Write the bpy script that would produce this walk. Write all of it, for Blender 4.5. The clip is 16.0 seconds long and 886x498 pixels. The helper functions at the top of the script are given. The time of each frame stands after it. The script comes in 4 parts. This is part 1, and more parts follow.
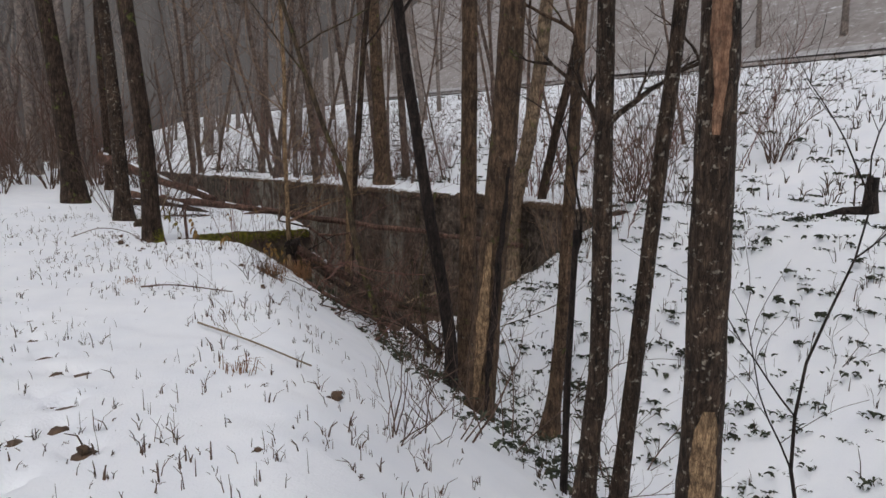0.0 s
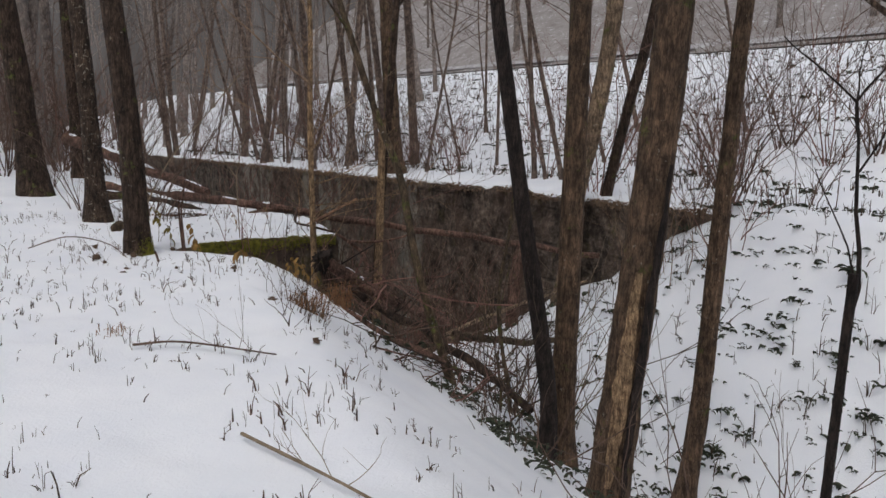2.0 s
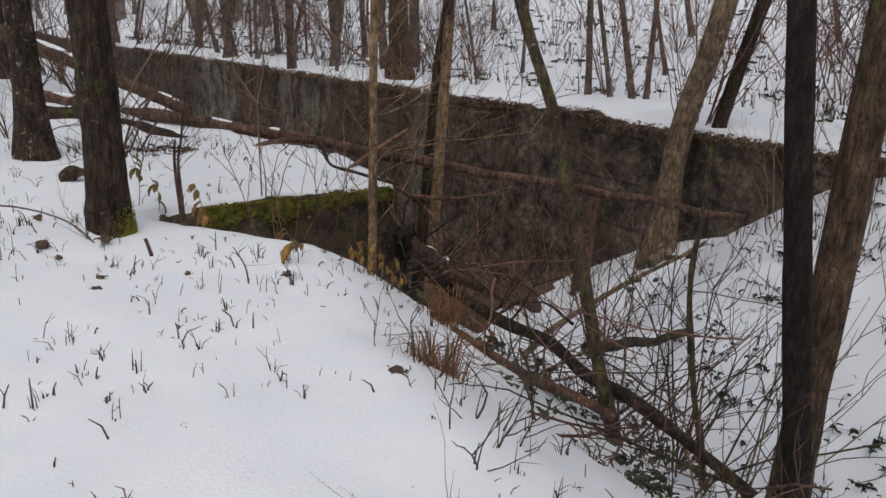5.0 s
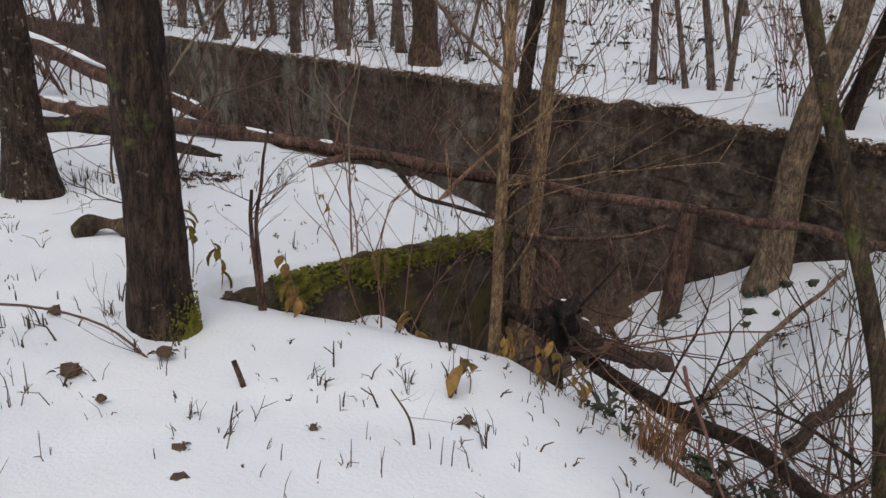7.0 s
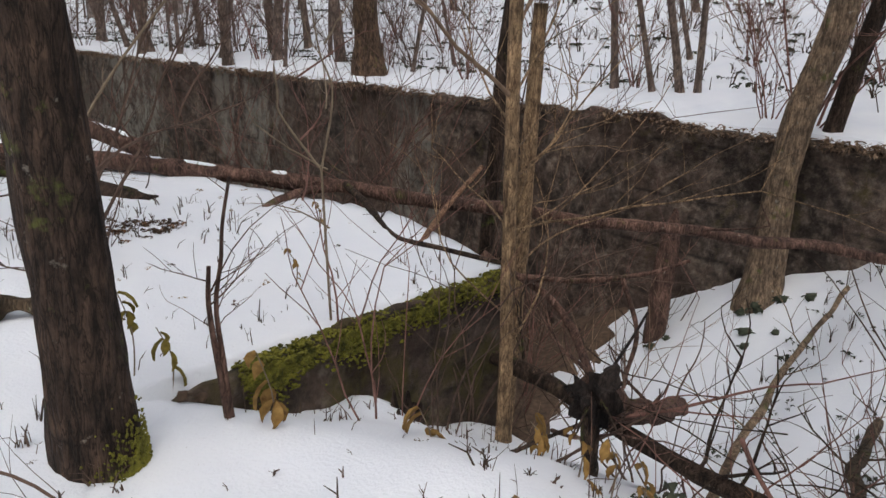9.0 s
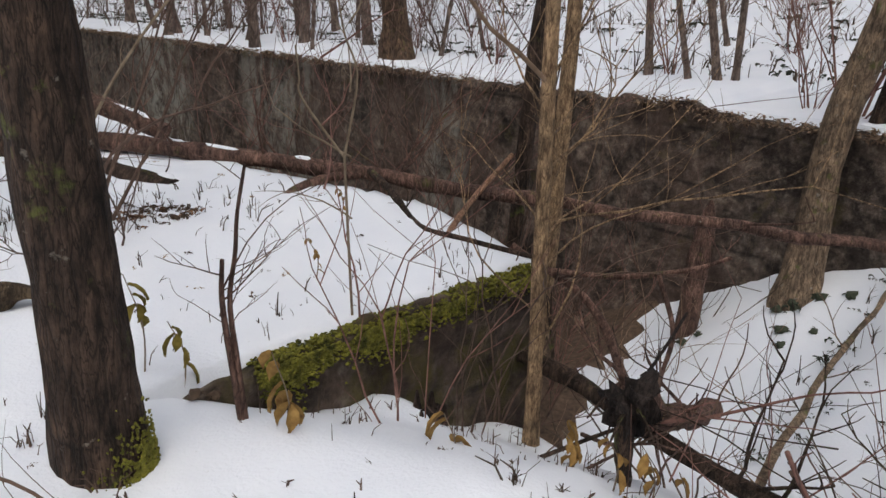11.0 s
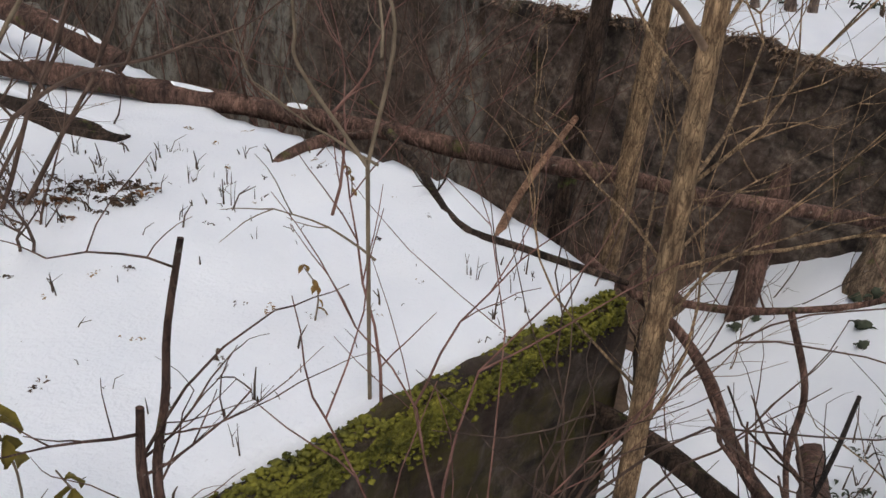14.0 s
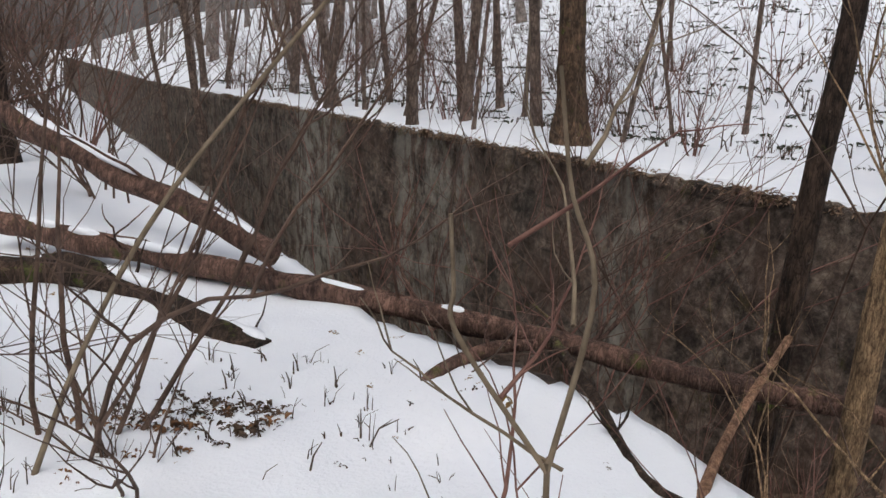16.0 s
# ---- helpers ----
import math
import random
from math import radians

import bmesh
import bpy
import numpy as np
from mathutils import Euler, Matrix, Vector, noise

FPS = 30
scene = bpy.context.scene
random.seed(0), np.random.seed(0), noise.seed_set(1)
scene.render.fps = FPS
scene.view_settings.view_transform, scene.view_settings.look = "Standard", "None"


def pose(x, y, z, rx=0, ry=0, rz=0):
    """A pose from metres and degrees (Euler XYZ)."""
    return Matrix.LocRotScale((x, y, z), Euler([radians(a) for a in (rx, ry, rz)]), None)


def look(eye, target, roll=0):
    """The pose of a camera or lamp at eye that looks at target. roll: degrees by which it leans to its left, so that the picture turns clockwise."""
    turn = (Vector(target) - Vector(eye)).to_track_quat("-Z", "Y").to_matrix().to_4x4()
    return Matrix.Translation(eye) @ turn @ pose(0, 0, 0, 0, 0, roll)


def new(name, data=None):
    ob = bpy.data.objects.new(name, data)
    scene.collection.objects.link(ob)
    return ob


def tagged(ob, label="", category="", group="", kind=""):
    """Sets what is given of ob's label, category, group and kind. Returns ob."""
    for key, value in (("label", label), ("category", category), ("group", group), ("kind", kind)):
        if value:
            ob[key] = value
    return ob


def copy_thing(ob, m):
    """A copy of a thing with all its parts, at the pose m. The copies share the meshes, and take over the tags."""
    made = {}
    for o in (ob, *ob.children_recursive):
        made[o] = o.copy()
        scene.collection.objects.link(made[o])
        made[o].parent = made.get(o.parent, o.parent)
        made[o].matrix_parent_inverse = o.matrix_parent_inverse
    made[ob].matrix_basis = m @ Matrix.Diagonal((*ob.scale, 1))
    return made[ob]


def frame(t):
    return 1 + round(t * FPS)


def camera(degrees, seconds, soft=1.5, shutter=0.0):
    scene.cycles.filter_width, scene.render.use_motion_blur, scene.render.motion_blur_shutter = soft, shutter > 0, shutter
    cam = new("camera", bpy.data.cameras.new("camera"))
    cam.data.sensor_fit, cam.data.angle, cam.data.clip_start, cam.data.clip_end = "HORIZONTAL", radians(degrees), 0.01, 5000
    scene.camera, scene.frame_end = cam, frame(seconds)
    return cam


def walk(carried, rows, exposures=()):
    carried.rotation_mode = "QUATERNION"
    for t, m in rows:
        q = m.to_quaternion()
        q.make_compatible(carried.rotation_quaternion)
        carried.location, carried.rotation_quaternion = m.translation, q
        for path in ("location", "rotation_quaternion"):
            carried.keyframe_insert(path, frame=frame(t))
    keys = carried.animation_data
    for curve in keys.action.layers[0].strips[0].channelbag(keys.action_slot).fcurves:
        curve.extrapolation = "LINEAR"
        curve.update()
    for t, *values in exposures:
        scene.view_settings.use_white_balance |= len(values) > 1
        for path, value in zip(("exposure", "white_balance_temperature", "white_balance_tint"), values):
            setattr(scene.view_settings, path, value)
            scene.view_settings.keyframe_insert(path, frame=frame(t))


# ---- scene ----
cam = camera(58.5, 16.0, soft=1.5)
METRES, EYE, TILT, LEAN, TURN = 12.0, 1.5, -8.0, 0.0, 0.0
ROWS = [
    (0.0, 0.0, 0.0, 0.0, 0.0, 0.0, -0.0),
    (0.5, -0.0289, 0.0584, 0.0073, -0.69, 0.16, -0.03),
    (1.0, -0.053, 0.1177, 0.0137, -0.09, 2.06, 0.7),
    (1.5, -0.08, 0.178, 0.022, -1.01, 0.7, -0.2),
    (2.0, -0.1014, 0.2283, 0.0314, -2.14, -1.23, -0.41),
    (2.5, -0.1233, 0.2753, 0.0383, -3.16, -3.15, -0.59),
    (3.0, -0.1462, 0.3212, 0.0446, -4.94, -5.23, -1.38),
    (3.5, -0.1656, 0.3681, 0.0518, -4.86, -6.22, -1.13),
    (6.0, -0.2515, 0.5827, 0.0859, -7.2, -10.14, -1.91),
    (6.5, -0.2713, 0.6204, 0.0918, -7.47, -10.49, -1.52),
    (7.0, -0.2902, 0.6567, 0.097, -8.13, -10.41, -1.28),
    (7.5, -0.3005, 0.6955, 0.1013, -8.27, -10.12, -0.88),
    (8.0, -0.3064, 0.7239, 0.1051, -11.01, -10.6, -0.06),
    (8.5, -0.305, 0.7307, 0.1084, -13.24, -10.23, 0.93),
    (11.0, -0.3008, 0.7492, 0.1084, -11.08, -11.28, 0.2),
    (11.5, -0.3033, 0.7756, 0.1096, -12.18, -12.12, -0.57),
    (12.0, -0.3032, 0.7951, 0.1107, -12.59, -14.16, -0.86),
    (12.5, -0.3007, 0.8137, 0.1115, -13.53, -15.47, -1.42),
    (13.0, -0.2979, 0.8302, 0.1147, -13.69, -16.69, -1.74),
    (13.5, -0.2985, 0.8469, 0.1161, -11.98, -17.78, -1.54),
    (14.0, -0.2986, 0.8673, 0.1213, -11.1, -17.81, -2.1),
    (14.5, -0.297, 0.882, 0.1231, -7.67, -14.88, -3.53),
    (15.0, -0.2929, 0.9015, 0.1271, -3.72, -10.3, -4.49),
    (15.5, -0.2928, 0.9138, 0.13, -1.67, -8.55, -3.42),
    (16.0, -0.298, 0.9214, 0.1318, -0.0, -6.52, -1.82),
]
walk(cam, [(t, pose(0, 0, EYE, TILT, LEAN, TURN) @ pose(METRES * x, METRES * y, METRES * z, 90 + pitch, roll, yaw)) for t, x, y, z, yaw, pitch, roll in ROWS],
     exposures=[(0.0, -0.15), (2.5, -0.09), (3.7, -0.12), (6.0, -0.1), (8.5, 0.11), (12.5, 0.19), (16.0, 0.25)])

# ---- light ----
world = bpy.data.worlds.new("overcast")
scene.world = world
world.use_nodes = True
wn, wl = world.node_tree.nodes, world.node_tree.links
sky = wn.new("ShaderNodeTexSky")
sky.sky_type, sky.sun_disc = "NISHITA", False
sky.sun_elevation, sky.sun_rotation = radians(62), radians(195)
sky.air_density, sky.dust_density, sky.ozone_density = 1.0, 4.0, 1.0
soften = wn.new("ShaderNodeHueSaturation")
soften.inputs["Saturation"].default_value = 0.45
wl.new(sky.outputs[0], soften.inputs["Color"])
wl.new(soften.outputs[0], wn["Background"].inputs[0])
wn["Background"].inputs[1].default_value = 0.136
sun = new("sun", bpy.data.lights.new("sun", "SUN"))
sun.data.energy, sun.data.angle, sun.data.color = 0.5, radians(60), (1.0, 0.97, 0.93)
sun.matrix_world = look((-2.2, -8.2, 16), (0, 0, 0))

# ---- materials ----
def material(name, rough=0.8):
    m = bpy.data.materials.new(name)
    m.use_nodes = True
    b = m.node_tree.nodes["Principled BSDF"]
    b.inputs["Roughness"].default_value = rough
    b.inputs["Specular IOR Level"].default_value = 0.25
    return m, m.node_tree.nodes, m.node_tree.links, b


def coords(n, l, scale=(1, 1, 1)):
    tc = n.new("ShaderNodeTexCoord")
    mp = n.new("ShaderNodeMapping")
    mp.inputs["Scale"].default_value = scale
    l.new(tc.outputs["Object"], mp.inputs[0])
    return mp.outputs[0]


def grain(n, l, vec, scale, detail=6.0, rough=0.6):
    t = n.new("ShaderNodeTexNoise")
    t.inputs["Scale"].default_value, t.inputs["Detail"].default_value, t.inputs["Roughness"].default_value = scale, detail, rough
    l.new(vec, t.inputs["Vector"])
    return t.outputs["Fac"]


def ramp(n, l, fac, stops):
    r = n.new("ShaderNodeValToRGB")
    while len(r.color_ramp.elements) < len(stops):
        r.color_ramp.elements.new(0.5)
    for e, (p, c) in zip(r.color_ramp.elements, stops):
        e.position, e.color = p, (*c, 1)
    l.new(fac, r.inputs[0])
    return r.outputs[0]


def blend(n, l, fac, a, b):
    m = n.new("ShaderNodeMix")
    m.data_type = "RGBA"
    for s, i in ((fac, 0), (a, 6), (b, 7)):
        if isinstance(s, (int, float)):
            m.inputs[i].default_value = s
        elif isinstance(s, tuple):
            m.inputs[i].default_value = (*s, 1)
        else:
            l.new(s, m.inputs[i])
    return m.outputs[2]


def bump(n, l, b, fac, strength, dist):
    k = n.new("ShaderNodeBump")
    k.inputs["Strength"].default_value, k.inputs["Distance"].default_value = strength, dist
    l.new(fac, k.inputs["Height"])
    l.new(k.outputs[0], b.inputs["Normal"])


def mat_snow():
    m, n, l, b = material("snow", 0.55)
    v = coords(n, l)
    big = grain(n, l, v, 1.6)
    fine = grain(n, l, v, 55, 4)
    col = ramp(n, l, big, [(0.3, (0.80, 0.83, 0.88)), (0.7, (0.87, 0.89, 0.92))])
    specks = ramp(n, l, grain(n, l, v, 38, 3, 0.7), [(0.70, (0, 0, 0)), (0.76, (1, 1, 1))])
    patches = ramp(n, l, grain(n, l, v, 2.3, 5), [(0.47, (0, 0, 0)), (0.63, (1, 1, 1))])
    mix = n.new("ShaderNodeMath")
    mix.operation = "MULTIPLY"
    l.new(specks, mix.inputs[0]), l.new(patches, mix.inputs[1])
    l.new(blend(n, l, mix.outputs[0], col, (0.22, 0.19, 0.15)), b.inputs["Base Color"])
    add = n.new("ShaderNodeMath")
    add.operation = "ADD"
    l.new(fine, add.inputs[0]), l.new(big, add.inputs[1])
    bump(n, l, b, add.outputs[0], 0.4, 0.018)
    return m


def mat_bark(name, dark, light, lichen=0.0, moss=0.0, scale=1.0, pale=(0.30, 0.29, 0.255)):
    m, n, l, b = material(name, 0.9)
    v = coords(n, l, (scale, scale, scale * 0.22))
    ridges = grain(n, l, v, 26, 8, 0.7)
    furrows = n.new("ShaderNodeTexVoronoi")
    furrows.feature = "DISTANCE_TO_EDGE"
    furrows.inputs["Scale"].default_value = 34
    warp = n.new("ShaderNodeVectorMath")
    warp.operation = "MULTIPLY_ADD"
    l.new(grain(n, l, v, 14, 4), warp.inputs[0])
    warp.inputs[1].default_value = (0.12, 0.12, 0.12)
    l.new(v, warp.inputs[2])
    l.new(warp.outputs[0], furrows.inputs["Vector"])
    col = ramp(n, l, ridges, [(0.36, dark), (0.64, light)])
    crack = ramp(n, l, furrows.outputs["Distance"], [(0.0, (0.9, 0.9, 0.9)), (0.09, (0, 0, 0))])
    col = blend(n, l, crack, col, dark)
    w = coords(n, l)
    blotch = ramp(n, l, grain(n, l, w, 7.5, 6, 0.7), [(0.40, (0.72, 0.70, 0.69)), (0.62, (1.5, 1.4, 1.32))])
    if lichen:
        spots = ramp(n, l, grain(n, l, w, 19, 5, 0.65), [(0.68 - lichen, (0, 0, 0)), (0.75 - lichen, (0.85, 0.85, 0.85))])
        col = blend(n, l, spots, col, pale)
    if moss:
        tufts = ramp(n, l, grain(n, l, w, 5, 6, 0.7), [(0.62 - moss, (0, 0, 0)), (0.74 - moss, (0.9, 0.9, 0.9))])
        col = blend(n, l, tufts, col, (0.10, 0.13, 0.03))
    tone = ramp(n, l, grain(n, l, w, 1.7, 3), [(0.3, (0.75, 0.73, 0.72)), (0.7, (1.25, 1.2, 1.15))])
    for fac in (tone, blotch):
        mul = n.new("ShaderNodeMix")
        mul.data_type, mul.blend_type = "RGBA", "MULTIPLY"
        mul.inputs[0].default_value = 1.0
        l.new(col, mul.inputs[6]), l.new(fac, mul.inputs[7])
        col = mul.outputs[2]
    l.new(col, b.inputs["Base Color"])
    deep = n.new("ShaderNodeMath")
    deep.operation = "MULTIPLY_ADD"
    l.new(furrows.outputs["Distance"], deep.inputs[0])
    deep.inputs[1].default_value = 1.6
    l.new(ridges, deep.inputs[2])
    bump(n, l, b, deep.outputs[0], 0.8, 0.02 / scale)
    return m


def product(n, l, a, c):
    k = n.new("ShaderNodeMath")
    k.operation = "MULTIPLY"
    l.new(a, k.inputs[0]), l.new(c, k.inputs[1])
    return k.outputs[0]


# where pale lime has run down the far wall: distance along it, strength
LIME = [(-40.0, 0.1), (-18.0, 0.25), (-17.3, 0.85), (-14.9, 0.75), (-14.6, 0.1), (-12.3, 0.05), (-11.9, 0.6), (-9.6, 0.5), (-9.2, 0.05), (-6.6, 0.05), (-6.1, 0.55), (-5.5, 0.5), (-5.2, 0.0), (3.0, 0.0)]


def mat_wall(name, moss=0.0, lime=False, tone=1.0):
    """Old wet concrete: dark, cast in lifts, with brown stain, lime runs and moss."""
    m, n, l, b = material(name, 0.88)
    v = coords(n, l)
    rough = grain(n, l, v, 9, 10, 0.72)
    big = grain(n, l, v, 0.9, 6, 0.62)
    col = ramp(n, l, rough, [(0.36, (0.045 * tone, 0.036 * tone, 0.031 * tone)), (0.52, (0.125 * tone, 0.098 * tone, 0.08 * tone)), (0.68, (0.25 * tone, 0.21 * tone, 0.175 * tone))])
    patch = ramp(n, l, grain(n, l, v, 2.7, 8, 0.68), [(0.4, (0.34, 0.33, 0.33)), (0.5, (0.95, 0.94, 0.92)), (0.62, (1.5, 1.42, 1.34))])
    mul = n.new("ShaderNodeMix")
    mul.data_type, mul.blend_type = "RGBA", "MULTIPLY"
    mul.inputs[0].default_value = 1.0
    l.new(col, mul.inputs[6]), l.new(patch, mul.inputs[7])
    col = mul.outputs[2]
    brown = ramp(n, l, big, [(0.45, (0, 0, 0)), (0.62, (0.55, 0.55, 0.55))])
    col = blend(n, l, brown, col, (0.105 * tone, 0.066 * tone, 0.05 * tone))
    # faint seams between the lifts, about 0.6 m apart
    sep = n.new("ShaderNodeSeparateXYZ")
    l.new(v, sep.inputs[0])
    lift = n.new("ShaderNodeMath")
    lift.operation = "PINGPONG"
    l.new(sep.outputs[2], lift.inputs[0])
    lift.inputs[1].default_value = 0.31
    seam = ramp(n, l, lift.outputs[0], [(0.0, (1, 1, 1)), (0.035, (0, 0, 0))])
    broken = ramp(n, l, grain(n, l, coords(n, l, (1, 1, 0.3)), 1.6, 4), [(0.45, (0, 0, 0)), (0.6, (0.8, 0.8, 0.8))])
    col = blend(n, l, product(n, l, seam, broken), col, (0.018, 0.015, 0.013))
    if lime:
        runs = ramp(n, l, grain(n, l, coords(n, l, (1.0, 1.0, 0.3)), 3.6, 9, 0.72), [(0.42, (0, 0, 0)), (0.53, (0.85, 0.85, 0.85))])
        scale = ramp(n, l, grain(n, l, v, 1.9, 7, 0.7), [(0.38, (0, 0, 0)), (0.52, (1, 1, 1))])
        dot = n.new("ShaderNodeVectorMath")
        dot.operation = "DOT_PRODUCT"
        l.new(v, dot.inputs[0])
        dot.inputs[1].default_value = (0.506, -0.863, 0.0)
        far = n.new("ShaderNodeMapRange")
        far.inputs["From Min"].default_value, far.inputs["From Max"].default_value = LIME[0][0] - 12.67, LIME[-1][0] - 12.67
        l.new(dot.outputs["Value"], far.inputs["Value"])
        span = LIME[-1][0] - LIME[0][0]
        where = ramp(n, l, far.outputs[0], [((u - LIME[0][0]) / span, (k, k, k)) for u, k in LIME])
        col = blend(n, l, product(n, l, where, product(n, l, runs, scale)), col, (0.44, 0.43, 0.37))
    green = ramp(n, l, grain(n, l, v, 2.6, 7, 0.7), [(0.58 - moss, (0, 0, 0)), (0.74 - moss, (0.8, 0.8, 0.8))])
    col = blend(n, l, green, col, (0.1, 0.085, 0.022))
    l.new(col, b.inputs["Base Color"])
    bump(n, l, b, rough, 0.9, 0.06)
    return m


def mat_plain(name, a, c, scale=14.0, rough=0.85):
    m, n, l, b = material(name, rough)
    f = grain(n, l, coords(n, l), scale, 5)
    l.new(ramp(n, l, f, [(0.3, a), (0.7, c)]), b.inputs["Base Color"])
    bump(n, l, b, f, 0.5, 0.01)
    return m


SNOW = mat_snow()
BARK_DARK = mat_bark("bark_dark", (0.012, 0.009, 0.007), (0.085, 0.06, 0.046), 0.03, 0.03, pale=(0.2, 0.19, 0.165))
BARK_LICHEN = mat_bark("bark_lichen", (0.013, 0.010, 0.008), (0.09, 0.066, 0.05), 0.09, 0.0)
BARK_BROWN = mat_bark("bark_brown", (0.035, 0.024, 0.017), (0.165, 0.117, 0.08), 0.03, 0.02)
BARK_BLACK = mat_bark("bark_black", (0.010, 0.008, 0.008), (0.045, 0.036, 0.032), 0.0, 0.0)
BARK_MOSS = mat_bark("bark_moss", (0.03, 0.024, 0.017), (0.13, 0.10, 0.067), 0.05, 0.05)
BARK_TAN = mat_bark("bark_tan", (0.075, 0.05, 0.032), (0.42, 0.31, 0.19), 0.0, 0.0, 2.0)
BARK_PALE = mat_bark("bark_pale", (0.075, 0.057, 0.041), (0.34, 0.265, 0.19), 0.06, 0.04)
BARK_FAR = mat_bark("bark_far", (0.075, 0.058, 0.05), (0.25, 0.205, 0.18), 0.04, 0.0)
# bark greyed and flattened, the mist over distant trunks put into its colour
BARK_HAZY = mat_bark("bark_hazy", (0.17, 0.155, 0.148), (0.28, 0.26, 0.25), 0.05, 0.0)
LOG_RED = mat_bark("bark_log", (0.05, 0.031, 0.025), (0.21, 0.135, 0.11), 0.02, 0.02)
WOOD_BARE = mat_bark("wood_bare", (0.13, 0.075, 0.05), (0.34, 0.22, 0.15), 0.0, 0.0, 1.5)
TWIG = mat_plain("twig_brown", (0.05, 0.032, 0.025), (0.165, 0.108, 0.08))
TWIG_RED = mat_plain("twig_red", (0.10, 0.048, 0.038), (0.27, 0.145, 0.115))
TWIG_TAN = mat_plain("twig_tan", (0.12, 0.09, 0.06), (0.27, 0.21, 0.145))
WEED_LIGHT = mat_plain("light_brown_twig", (0.12, 0.078, 0.052), (0.33, 0.225, 0.15))
WEED = mat_plain("dry_weed", (0.032, 0.022, 0.016), (0.12, 0.085, 0.056))
LITTER = mat_plain("leaf_litter", (0.045, 0.03, 0.022), (0.15, 0.1, 0.066))
LEAF = mat_plain("dry_leaf", (0.16, 0.085, 0.025), (0.36, 0.22, 0.07), 30)
LEAF_GREEN = mat_plain("yellow_green_leaf", (0.11, 0.085, 0.018), (0.26, 0.2, 0.04), 30)
FERN = mat_plain("dark_green_tuft", (0.022, 0.03, 0.018), (0.085, 0.092, 0.06))
MOSS = mat_plain("moss_green", (0.035, 0.038, 0.008), (0.24, 0.22, 0.032), 16)
WALL_FAR = mat_wall("wall_old", 0.0, True)
WALL_MOSSY = mat_wall("wall_mossy", 0.11, False, 0.75)
ASPHALT = mat_plain("road_wet", (0.06, 0.058, 0.056), (0.10, 0.097, 0.095), 3)


def mat_hill():
    m, n, l, b = material("hazed_wooded_hill", 0.95)
    v = coords(n, l)
    # ground tones lightened to stand for mist over the hill; flecks are snow
    col = ramp(n, l, grain(n, l, v, 0.9, 7, 0.7), [(0.3, (0.2, 0.18, 0.172)), (0.7, (0.34, 0.315, 0.305))])
    flecks = ramp(n, l, grain(n, l, coords(n, l, (1, 1, 2.2)), 2.4, 8, 0.75), [(0.56, (0, 0, 0)), (0.66, (1, 1, 1))])
    l.new(blend(n, l, flecks, col, (0.62, 0.62, 0.64)), b.inputs["Base Color"])
    return m


HILL = mat_hill()
STONE = mat_plain("snowy_stone", (0.28, 0.27, 0.27), (0.5, 0.49, 0.5), 2.5)

